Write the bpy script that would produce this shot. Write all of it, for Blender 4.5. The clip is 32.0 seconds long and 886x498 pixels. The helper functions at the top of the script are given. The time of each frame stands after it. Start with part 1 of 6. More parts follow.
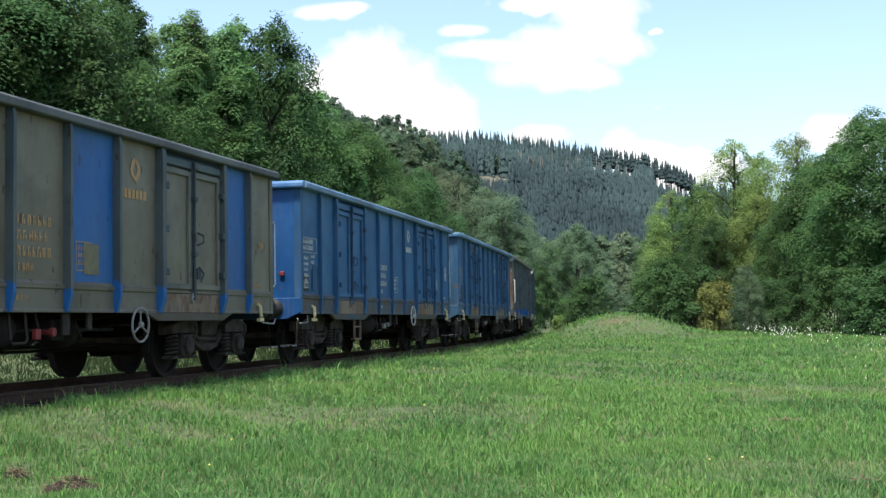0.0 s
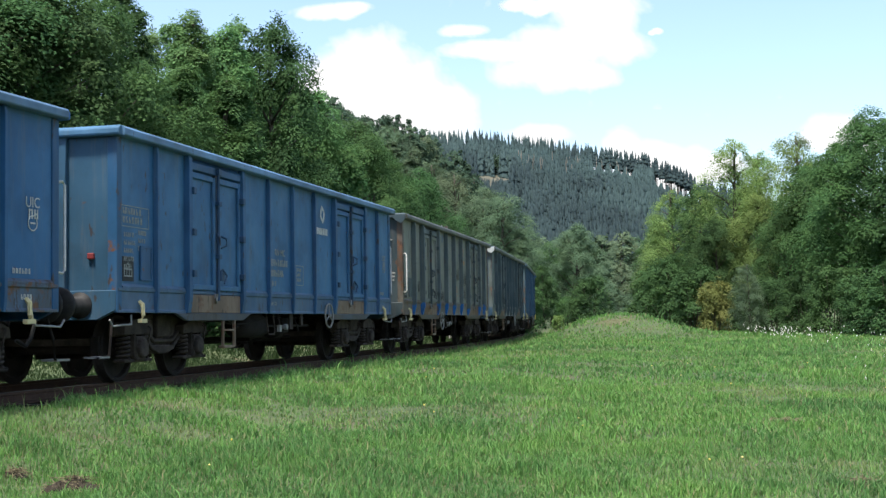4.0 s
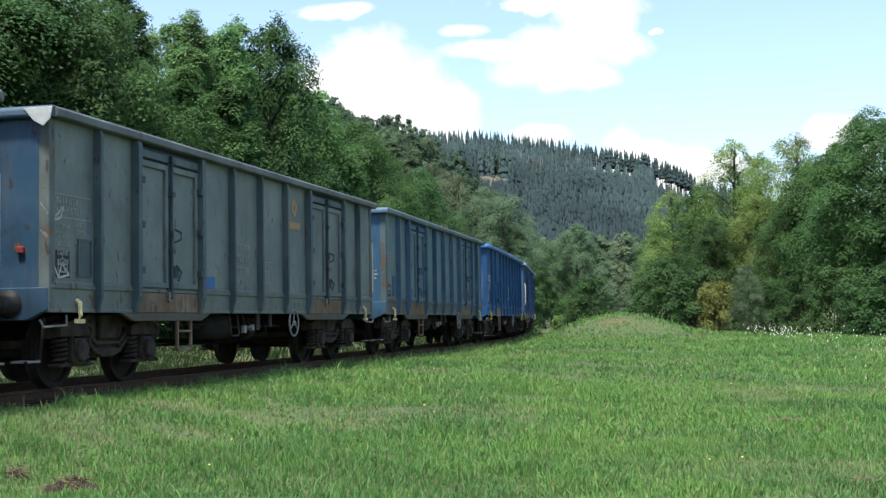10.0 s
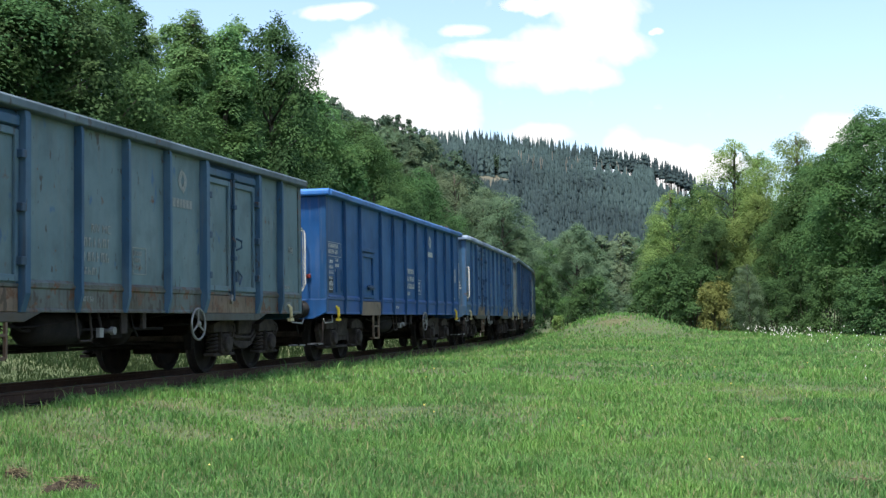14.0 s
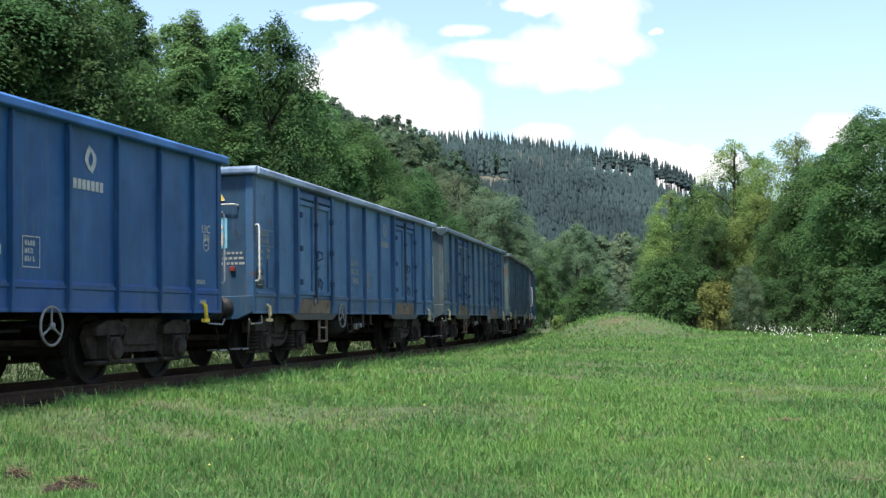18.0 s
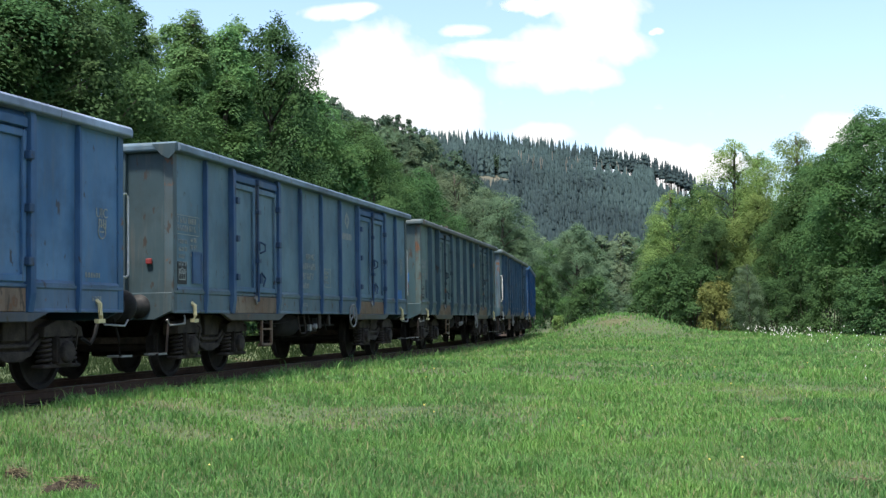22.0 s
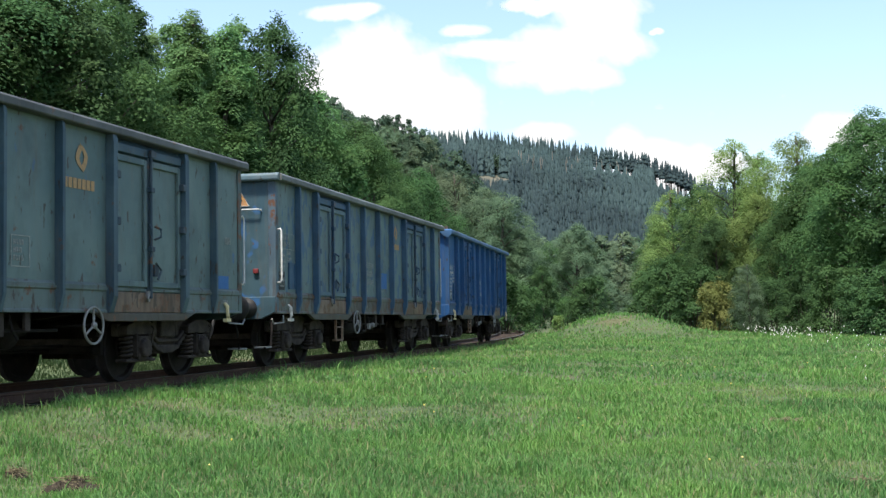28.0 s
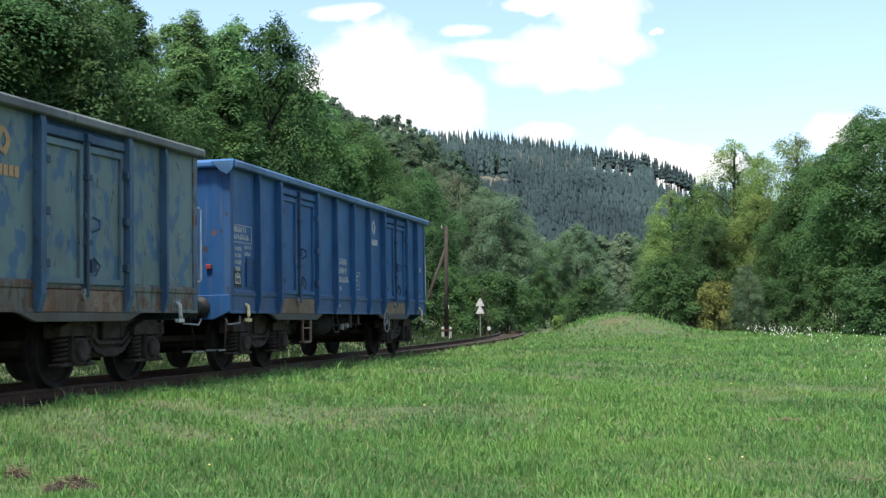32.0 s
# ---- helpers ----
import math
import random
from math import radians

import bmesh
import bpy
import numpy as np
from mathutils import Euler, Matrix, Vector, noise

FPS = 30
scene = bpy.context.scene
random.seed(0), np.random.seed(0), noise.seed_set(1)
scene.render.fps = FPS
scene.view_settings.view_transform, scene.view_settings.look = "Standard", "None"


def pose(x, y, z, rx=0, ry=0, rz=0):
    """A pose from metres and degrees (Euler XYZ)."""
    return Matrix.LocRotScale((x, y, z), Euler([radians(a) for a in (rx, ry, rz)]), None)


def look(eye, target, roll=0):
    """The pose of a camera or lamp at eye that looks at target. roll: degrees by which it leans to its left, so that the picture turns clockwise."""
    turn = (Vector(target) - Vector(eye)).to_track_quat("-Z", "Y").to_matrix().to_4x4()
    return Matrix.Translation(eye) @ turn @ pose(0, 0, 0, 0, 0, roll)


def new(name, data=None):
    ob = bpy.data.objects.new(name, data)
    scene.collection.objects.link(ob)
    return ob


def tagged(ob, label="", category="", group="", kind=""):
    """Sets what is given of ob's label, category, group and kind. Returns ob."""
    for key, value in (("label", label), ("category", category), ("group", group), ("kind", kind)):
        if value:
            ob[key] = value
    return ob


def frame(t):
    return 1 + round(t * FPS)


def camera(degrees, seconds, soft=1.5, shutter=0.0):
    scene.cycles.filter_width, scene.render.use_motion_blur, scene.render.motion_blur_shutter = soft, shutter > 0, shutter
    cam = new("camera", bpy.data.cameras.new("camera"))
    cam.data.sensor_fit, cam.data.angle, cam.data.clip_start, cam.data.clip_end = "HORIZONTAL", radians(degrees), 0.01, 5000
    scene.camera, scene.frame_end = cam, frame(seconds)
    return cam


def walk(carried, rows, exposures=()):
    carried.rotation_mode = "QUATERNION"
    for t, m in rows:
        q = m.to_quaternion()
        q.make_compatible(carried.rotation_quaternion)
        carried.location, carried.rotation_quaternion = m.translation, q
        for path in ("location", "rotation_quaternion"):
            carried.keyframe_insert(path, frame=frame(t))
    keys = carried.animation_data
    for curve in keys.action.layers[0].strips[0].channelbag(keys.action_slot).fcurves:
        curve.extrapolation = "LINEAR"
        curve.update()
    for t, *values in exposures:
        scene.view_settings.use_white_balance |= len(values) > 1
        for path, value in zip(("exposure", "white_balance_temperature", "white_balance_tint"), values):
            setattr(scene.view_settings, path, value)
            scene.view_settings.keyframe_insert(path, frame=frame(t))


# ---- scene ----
# camera: held still at the edge of the meadow
cam = camera(38.84, 32.0, soft=1.42)
EYE = Vector((0.0, 0.0, 0.684))
PITCH, ROLL = 0.06322, -0.84
cam_pose = look(EYE, EYE + Vector((0, math.cos(PITCH), math.sin(PITCH))), ROLL)
walk(cam, [(0.0, cam_pose), (32.0, cam_pose)], exposures=[(0.0, 1.37), (32.0, 1.37)])

# world and sun
SUN_EL, SUN_AZ = radians(67), radians(203)   # azimuth clockwise from +y
world = bpy.data.worlds.new("sky")
scene.world = world
world.use_nodes = True
wn = world.node_tree
sky = wn.nodes.new("ShaderNodeTexSky")
sky.sky_type, sky.sun_disc = "NISHITA", False
sky.sun_elevation, sky.sun_rotation = SUN_EL, SUN_AZ
sky.air_density, sky.dust_density, sky.ozone_density = 1.0, 1.4, 1.0
wn.nodes["Background"].inputs[1].default_value = 0.112
wn.links.new(sky.outputs[0], wn.nodes["Background"].inputs[0])
sun = new("sun", bpy.data.lights.new("sun", "SUN"))
sun.data.energy, sun.data.angle, sun.data.color = 3.1, radians(8), (1.0, 0.96, 0.90)
to_sun = Vector((math.sin(SUN_AZ) * math.cos(SUN_EL), math.cos(SUN_AZ) * math.cos(SUN_EL), math.sin(SUN_EL)))
sun.matrix_world = look(to_sun * 50, (0, 0, 0))

# ---------------------------------------------------------------- materials


class Nodes:
    """Short hand for building a node material."""

    def __init__(self, name):
        self.mat = bpy.data.materials.new(name)
        self.mat.use_nodes = True
        self.t = self.mat.node_tree
        self.bsdf = self.t.nodes["Principled BSDF"]
        self.out = self.t.nodes["Material Output"]

    def add(self, kind):
        return self.t.nodes.new(kind)

    def link(self, a, b):
        self.t.links.new(a, b)

    def coords(self, scale=(1, 1, 1), offset=(0, 0, 0), kind="Object"):
        tc = self.add("ShaderNodeTexCoord")
        mp = self.add("ShaderNodeMapping")
        mp.inputs[1].default_value, mp.inputs[3].default_value = offset, scale
        self.link(tc.outputs[kind], mp.inputs[0])
        return mp.outputs[0]

    def noise(self, vec, scale, detail=4.0, rough=0.55):
        n = self.add("ShaderNodeTexNoise")
        n.inputs["Scale"].default_value, n.inputs["Detail"].default_value = scale, detail
        n.inputs["Roughness"].default_value = rough
        self.link(vec, n.inputs["Vector"])
        return n.outputs[0]

    def ramp(self, fac, lo, hi):
        r = self.add("ShaderNodeMapRange")
        r.inputs[1].default_value, r.inputs[2].default_value = lo, hi
        self.link(fac, r.inputs[0])
        return r.outputs[0]

    def mix(self, fac, a, b):
        m = self.add("ShaderNodeMix")
        m.data_type = "RGBA"
        for sock, v in ((m.inputs[0], fac), (m.inputs[6], a), (m.inputs[7], b)):
            if isinstance(v, bpy.types.NodeSocket):
                self.link(v, sock)
            elif isinstance(v, (int, float)):
                sock.default_value = v
            else:
                sock.default_value = (*v, 1)
        return m.outputs[2]

    def times(self, a, b):
        m = self.add("ShaderNodeMath")
        m.operation = "MULTIPLY"
        for sock, v in ((m.inputs[0], a), (m.inputs[1], b)):
            if isinstance(v, bpy.types.NodeSocket):
                self.link(v, sock)
            else:
                sock.default_value = v
        return m.outputs[0]

    def bump(self, height, strength, distance):
        b = self.add("ShaderNodeBump")
        b.inputs["Strength"].default_value, b.inputs["Distance"].default_value = strength, distance
        self.link(height, b.inputs["Height"])
        self.link(b.outputs[0], self.bsdf.inputs["Normal"])

    def color(self, c):
        if isinstance(c, bpy.types.NodeSocket):
            self.link(c, self.bsdf.inputs["Base Color"])
        else:
            self.bsdf.inputs["Base Color"].default_value = (*c, 1)

    def gloss(self, rough, metal=0.0):
        if isinstance(rough, bpy.types.NodeSocket):
            self.link(rough, self.bsdf.inputs["Roughness"])
        else:
            self.bsdf.inputs["Roughness"].default_value = rough
        self.bsdf.inputs["Metallic"].default_value = metal


RUST, DARK_RUST, DUST = (0.12, 0.056, 0.03), (0.035, 0.02, 0.014), (0.17, 0.15, 0.12)
MATS = {}
PAINT = (0.91, 0.945, 0.975)    # how far old paint has dulled, by colour


def paint(name, base, faded, seed, fade=0.5, rust=0.25, patch=None, patch_amount=0.0, rough=0.5, low=None):
    """Weathered wagon paint: fading, streaks, chips down to rust, repainted patches."""
    if name in MATS:
        return MATS[name]
    base, faded = tuple(p * q for p, q in zip(PAINT, base)), tuple(p * q for p, q in zip(PAINT, faded))
    patch = tuple(p * q for p, q in zip(PAINT, patch)) if patch else None
    n = Nodes(name)
    v = n.coords(offset=(seed * 7.3, seed * 3.1, seed * 1.7))
    streak = n.coords(scale=(2.2, 2.2, 0.18), offset=(seed * 2.3, seed, 0))
    big, mid, fine = n.noise(v, 0.8), n.noise(v, 4.5, 6), n.noise(v, 26, 3)
    run = n.noise(streak, 5.0, 5, 0.65)
    c = n.mix(n.times(n.ramp(big, 0.36, 0.64), fade), base, tuple(1.25 * q + 0.01 for q in faded))
    blot = n.noise(n.coords(offset=(seed * 1.9, seed * 6.1, seed * 2.2)), 1.9, 5, 0.6)
    c = n.mix(n.times(n.ramp(blot, 0.5, 0.66), 0.4), c, tuple(0.62 * q for q in base))
    if patch:
        pv = n.coords(scale=(1, 1.3, 0.8), offset=(seed * 5.1, seed * 1.9, seed))
        pn = n.noise(pv, 3.2, 2)
        c = n.mix(n.times(n.ramp(pn, 0.64 - patch_amount, 0.70 - patch_amount), 0.85), c, patch)
    if low:
        sep = n.add("ShaderNodeSeparateXYZ")
        n.link(n.coords(), sep.inputs[0])
        ad = n.add("ShaderNodeMath")
        n.link(sep.outputs[2], ad.inputs[0])
        n.link(n.times(n.noise(v, 1.5, 3), 0.9), ad.inputs[1])
        c = n.mix(n.ramp(ad.outputs[0], low[1] + 0.46, low[1] + 0.42), c, low[0])
    c = n.mix(n.times(n.ramp(run, 0.52, 0.8), 0.35), c, DUST)
    grime = n.noise(n.coords(scale=(1, 1, 0.45), offset=(seed * 4.7, seed * 2.9, seed)), 2.1, 6, 0.7)
    c = n.mix(n.times(n.ramp(grime, 0.48, 0.72), 0.2 + 0.5 * min(1.0, rust)), c, (0.04, 0.036, 0.03))
    c = n.mix(n.times(n.ramp(mid, 0.74 - 0.26 * rust, 0.80 - 0.26 * rust), n.ramp(fine, 0.3, 0.55)), c, RUST)
    c = n.mix(n.times(n.ramp(run, 0.66 - 0.2 * rust, 0.9 - 0.2 * rust), min(1.0, rust)), c, DARK_RUST)
    if rust >= 0.15:
        scar = n.noise(n.coords(scale=(2.6, 2.6, 1.0), offset=(seed * 3.7, seed * 8.3, seed * 0.7)), 3.3, 4, 0.6)
        c = n.mix(n.times(n.ramp(scar, 0.665 - 0.1 * rust, 0.70 - 0.1 * rust), 0.8), c, (0.045, 0.032, 0.024))
    n.color(c)
    n.gloss(n.ramp(mid, -0.6, 1.4) if rough is None else rough)
    n.bsdf.inputs["Specular IOR Level"].default_value = 0.2
    dent = n.add("ShaderNodeBump")
    dent.inputs["Strength"].default_value, dent.inputs["Distance"].default_value = 0.6, 0.035
    n.link(n.noise(n.coords(offset=(seed, seed * 2.0, 0)), 1.5, 2), dent.inputs["Height"])
    fine_bump = n.add("ShaderNodeBump")
    fine_bump.inputs["Strength"].default_value, fine_bump.inputs["Distance"].default_value = 0.25, 0.01
    n.link(mid, fine_bump.inputs["Height"])
    n.link(dent.outputs[0], fine_bump.inputs["Normal"])
    n.link(fine_bump.outputs[0], n.bsdf.inputs["Normal"])
    MATS[name] = n.mat
    return n.mat


def grimy(name, a, b, scale=6.0, rough=0.7, metal=0.0, bump=0.3, kind="Object"):
    n = Nodes(name)
    v = n.coords(kind=kind)
    c = n.mix(n.ramp(n.noise(v, scale, 6), 0.32, 0.68), a, b)
    c = n.mix(n.times(n.ramp(n.noise(v, scale * 7, 3), 0.45, 0.7), 0.4), c, tuple(0.55 * x for x in a))
    n.color(c)
    n.gloss(rough, metal)
    n.bsdf.inputs["Specular IOR Level"].default_value = 0.25
    n.bump(n.noise(v, scale * 4, 4), bump, 0.01)
    return n.mat


def foliage(name, dark, light, yellow, seed=0.0, broad=0.0):
    """Leaves: colour varies leaf by leaf, in broad drifts and from tree to tree."""
    n = Nodes(name)
    geo = n.add("ShaderNodeNewGeometry")
    info = n.add("ShaderNodeObjectInfo")
    v = n.coords(offset=(seed, seed, seed))
    c = n.mix(n.ramp(geo.outputs["Random Per Island"], -1.2, 2.0), dark, light)
    c = n.mix(n.times(n.ramp(n.noise(v, 0.5, 3), 0.42, 0.72), 0.6), c, yellow)
    c = n.mix(n.times(n.ramp(n.noise(v, 1.7, 2), 0.5, 0.68), 0.55), c, tuple(1.15 * q for q in yellow))
    c = n.mix(n.times(n.ramp(n.noise(n.coords(offset=(seed + 20, seed, 0)), 1.1, 2), 0.52, 0.7), 0.55), c, tuple(0.62 * q for q in dark))
    if broad:
        c = n.mix(n.times(n.ramp(n.noise(v, broad, 4), 0.42, 0.62), 0.7), c, tuple(1.5 * q for q in yellow))
        c = n.mix(n.times(n.ramp(n.noise(n.coords(offset=(90, 40, 0)), broad * 2.2, 3), 0.5, 0.66), 0.6), c, tuple(0.66 * q for q in dark))
    hs = n.add("ShaderNodeHueSaturation")
    r = n.add("ShaderNodeMapRange")
    r.inputs[3].default_value, r.inputs[4].default_value = 0.485, 0.515
    n.link(info.outputs["Random"], r.inputs[0])
    n.link(r.outputs[0], hs.inputs["Hue"])
    r2 = n.add("ShaderNodeMapRange")
    r2.inputs[3].default_value, r2.inputs[4].default_value = 0.8, 1.15
    n.link(info.outputs["Random"], r2.inputs[0])
    n.link(r2.outputs[0], hs.inputs["Value"])
    n.link(c, hs.inputs["Color"])
    n.color(hs.outputs[0])
    n.gloss(0.7)
    n.bsdf.inputs["Specular IOR Level"].default_value = 0.1
    tr = n.add("ShaderNodeBsdfTranslucent")
    n.link(hs.outputs[0], tr.inputs[0])
    mx = n.add("ShaderNodeMixShader")
    mx.inputs[0].default_value = 0.42
    n.link(n.bsdf.outputs[0], mx.inputs[1])
    n.link(tr.outputs[0], mx.inputs[2])
    n.link(mx.outputs[0], n.out.inputs[0])
    return n.mat


# grimy steel, taken near black to include the shade beneath the wagons
UNDER = grimy("grimy_shaded_underframe", (0.007, 0.006, 0.0055), (0.02, 0.015, 0.0125), 5, 0.95)
BOGIE = grimy("bogie_steel", (0.02, 0.016, 0.0135), (0.06, 0.046, 0.037), 6, 0.92)
# wheel colour lowered too for that shade
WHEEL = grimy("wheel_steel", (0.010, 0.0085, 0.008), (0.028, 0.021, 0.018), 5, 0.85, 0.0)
RAIL = grimy("rusty_rail", (0.045, 0.023, 0.014), (0.075, 0.04, 0.026), 7, 0.7, 0.2)
RAILTOP = grimy("worn_rail_head", (0.07, 0.06, 0.052), (0.12, 0.105, 0.095), 8, 0.5, 0.5, 0.05)
SLEEPER = grimy("old_sleeper_wood", (0.024, 0.017, 0.012), (0.05, 0.037, 0.028), 4, 0.9)
BALLAST = grimy("ballast_stone", (0.032, 0.023, 0.016), (0.075, 0.054, 0.038), 3, 0.95, 0.0, 0.6)
WHITE = grimy("chalky_white_paint", (0.56, 0.55, 0.51), (0.34, 0.335, 0.31), 14, 0.7)
FADED = grimy("worn_white_stencil", (0.34, 0.34, 0.31), (0.17, 0.19, 0.185), 30, 0.8)
FADED_ORANGE = grimy("worn_orange_stencil", (0.5, 0.3, 0.14), (0.3, 0.2, 0.11), 30, 0.8)
CREAM = grimy("cream_hook_paint", (0.62, 0.53, 0.28), (0.42, 0.36, 0.22), 14, 0.6)
YELLOW = grimy("yellow_paint", (0.75, 0.55, 0.04), (0.6, 0.42, 0.05), 14, 0.6)
RED = grimy("red_paint", (0.22, 0.03, 0.03), (0.15, 0.028, 0.028), 10, 0.6)
BLACK = grimy("black_paint", (0.012, 0.012, 0.012), (0.03, 0.028, 0.026), 10, 0.6)
GREYBOX = grimy("galvanised_steel", (0.27, 0.27, 0.26), (0.17, 0.16, 0.15), 9, 0.6, 0.3)
BLUELABEL = grimy("pale_blue_label", (0.12, 0.42, 0.62), (0.2, 0.5, 0.62), 9, 0.6)
ORANGE = grimy("faded_orange_paint", (0.5, 0.24, 0.07), (0.36, 0.2, 0.1), 12, 0.7)
BLUEPAINT = grimy("fresh_blue_paint", (0.018, 0.10, 0.30), (0.03, 0.12, 0.28), 8, 0.5)
DUSTYLABEL = grimy("faded_beige_label", (0.20, 0.175, 0.10), (0.14, 0.125, 0.085), 12, 0.8)
PALELABEL = grimy("pale_label", (0.42, 0.43, 0.40), (0.3, 0.32, 0.32), 12, 0.7)
POLEWOOD = grimy("tarred_pole_wood", (0.03, 0.024, 0.02), (0.06, 0.048, 0.04), 6, 0.9)
CONCRETE = grimy("weathered_concrete", (0.3, 0.29, 0.27), (0.42, 0.4, 0.37), 6, 0.9)
BARK = grimy("tree_bark", (0.05, 0.04, 0.03), (0.11, 0.095, 0.075), 8, 0.95, 0.0, 0.7)

# ---------------------------------------------------------------- geometry helpers


class Geo:
    """Collects plain pieces into one mesh."""

    def __init__(self):
        self.v, self.f = [], []

    def hull(self, pts, faces):
        o = len(self.v)
        self.v += [tuple(p) for p in pts]
        self.f += [tuple(i + o for i in f) for f in faces]
        return self

    def box(self, x0, x1, y0, y1, z0, z1):
        if x0 > x1:
            x0, x1 = x1, x0
        return self.hull([(x, y, z) for z in (z0, z1) for y in (y0, y1) for x in (x0, x1)],
                         [(0, 2, 3, 1), (4, 5, 7, 6), (0, 1, 5, 4), (2, 6, 7, 3), (0, 4, 6, 2), (1, 3, 7, 5)])

    def prism(self, prof, axis, a, b):
        """A closed outline swept along an axis from a to b."""
        put = {"x": lambda p, t: (t, p[0], p[1]), "y": lambda p, t: (p[0], t, p[1]), "z": lambda p, t: (p[0], p[1], t)}[axis]
        n = len(prof)
        pts = [put(p, a) for p in prof] + [put(p, b) for p in prof]
        return self.hull(pts, [tuple(range(n))[::-1], tuple(range(n, 2 * n))] + [(i, (i + 1) % n, n + (i + 1) % n, n + i) for i in range(n)])

    def tube(self, pts, r, n=6, r2=None):
        pts = [Vector(p) for p in pts]
        rings = []
        for i, p in enumerate(pts):
            d = (pts[min(i + 1, len(pts) - 1)] - pts[max(i - 1, 0)]).normalized()
            a = d.orthogonal().normalized()
            if abs(d.z) < 0.95:
                a = d.cross(Vector((0, 0, 1))).normalized()
            b = d.cross(a)
            rr = r if r2 is None else r + (r2 - r) * i / (len(pts) - 1)
            rings.append([p + rr * (math.cos(2 * math.pi * k / n) * a + math.sin(2 * math.pi * k / n) * b) for k in range(n)])
        o = [q for ring in rings for q in ring]
        fs = [(i * n + k, i * n + (k + 1) % n, (i + 1) * n + (k + 1) % n, (i + 1) * n + k) for i in range(len(pts) - 1) for k in range(n)]
        fs += [tuple(range(n))[::-1], tuple(range((len(pts) - 1) * n, len(pts) * n))]
        return self.hull(o, fs)

    def lathe(self, prof, axis_at, n=24):
        """(x, radius) outline turned round an axis along x through (y, z)."""
        cy, cz = axis_at
        m = len(prof)
        pts = [(x, cy + r * math.cos(2 * math.pi * k / n), cz + r * math.sin(2 * math.pi * k / n)) for k in range(n) for x, r in prof]
        fs = [(k * m + i, k * m + i + 1, ((k + 1) % n) * m + i + 1, ((k + 1) % n) * m + i) for k in range(n) for i in range(m - 1)]
        return self.hull(pts, fs)

    def lathe_y(self, prof, axis_at, n=20):
        cx, cz = axis_at
        m = len(prof)
        pts = [(cx + r * math.cos(2 * math.pi * k / n), y, cz + r * math.sin(2 * math.pi * k / n)) for k in range(n) for y, r in prof]
        return self.hull(pts, [(k * m + i, k * m + i + 1, ((k + 1) % n) * m + i + 1, ((k + 1) % n) * m + i) for k in range(n) for i in range(m - 1)])

    def ring(self, c, normal, R, r, n=24, m=6):
        c, nn = Vector(c), Vector(normal).normalized()
        a = nn.orthogonal().normalized()
        b = nn.cross(a)
        pts = []
        for k in range(n):
            d = math.cos(2 * math.pi * k / n) * a + math.sin(2 * math.pi * k / n) * b
            pts += [c + d * (R + r * math.cos(2 * math.pi * j / m)) + nn * r * math.sin(2 * math.pi * j / m) for j in range(m)]
        return self.hull(pts, [(k * m + j, k * m + (j + 1) % m, ((k + 1) % n) * m + (j + 1) % m, ((k + 1) % n) * m + j) for k in range(n) for j in range(m)])

    def mesh(self, name, bevel=0.0, smooth=False):
        me = bpy.data.meshes.new(name)
        me.from_pydata(self.v, [], self.f)
        bm = bmesh.new()
        bm.from_mesh(me)
        bmesh.ops.recalc_face_normals(bm, faces=bm.faces)
        if bevel:
            es = [e for e in bm.edges if len(e.link_faces) == 2 and e.calc_face_angle(0) > 0.6]
            bmesh.ops.bevel(bm, geom=es, offset=bevel, segments=1, affect="EDGES", clamp_overlap=True)
        if smooth:
            for f in bm.faces:
                f.smooth = True
        bm.to_mesh(me)
        bm.free()
        return me


def lone(name, me, mat, parent=None, label=""):
    """Link a mesh as an object of its own; the material sits on the object, so meshes can be shared."""
    ob = new(name, me)
    if not me.materials:
        me.materials.append(None)
    ob.material_slots[0].link = "OBJECT"
    ob.material_slots[0].material = mat
    if parent:
        ob.parent = parent
    if label:
        ob["label"] = label
    return ob


SHARED = {}


def part(name, key, make, mat, parent, label="", bevel=0.0, smooth=False):
    """A part of a thing; alike parts share the mesh kept under key."""
    if key not in SHARED:
        SHARED[key] = make().mesh(name, bevel, smooth)
    return lone(name, SHARED[key], mat, parent, label)


def quick_mesh(name, verts, faces, n):
    """A mesh from arrays: verts (k, 3), faces (m, n)."""
    me = bpy.data.meshes.new(name)
    me.vertices.add(len(verts))
    me.vertices.foreach_set("co", np.asarray(verts, np.float32).ravel())
    m = len(faces)
    me.loops.add(m * n)
    me.loops.foreach_set("vertex_index", np.asarray(faces, np.int32).ravel())
    me.polygons.add(m)
    me.polygons.foreach_set("loop_start", np.arange(0, m * n, n, dtype=np.int32))
    me.update(calc_edges=True)
    return me


# ---------------------------------------------------------------- the line of the track
STEP = 0.5
_s = np.arange(-220, 260 + STEP, STEP)
_k = np.interp(_s, [-30, -20, 20.7, 28.0, 60], [0, 0.0049, 0.002617, 0.003292, 0.003051])
_th = np.cumsum(_k) * STEP
_th = 0.279439 - (_th - np.interp(0, _s, _th))
_x, _y = np.cumsum(np.sin(_th)) * STEP, np.cumsum(np.cos(_th)) * STEP
_x, _y = -7.463354 + _x - np.interp(0, _s, _x), 9.265585 + _y - np.interp(0, _s, _y)


def rail_z(s):
    return 0.00571 * np.clip(s, -15, 110) - 0.0254


def line(s, side=0.0):
    """The point of the track's centre line s metres along it, moved to the right by side; x, y, z and heading."""
    th = float(np.interp(s, _s, _th))
    return float(np.interp(s, _s, _x)) + side * math.cos(th), float(np.interp(s, _s, _y)) - side * math.sin(th), float(rail_z(s)), th


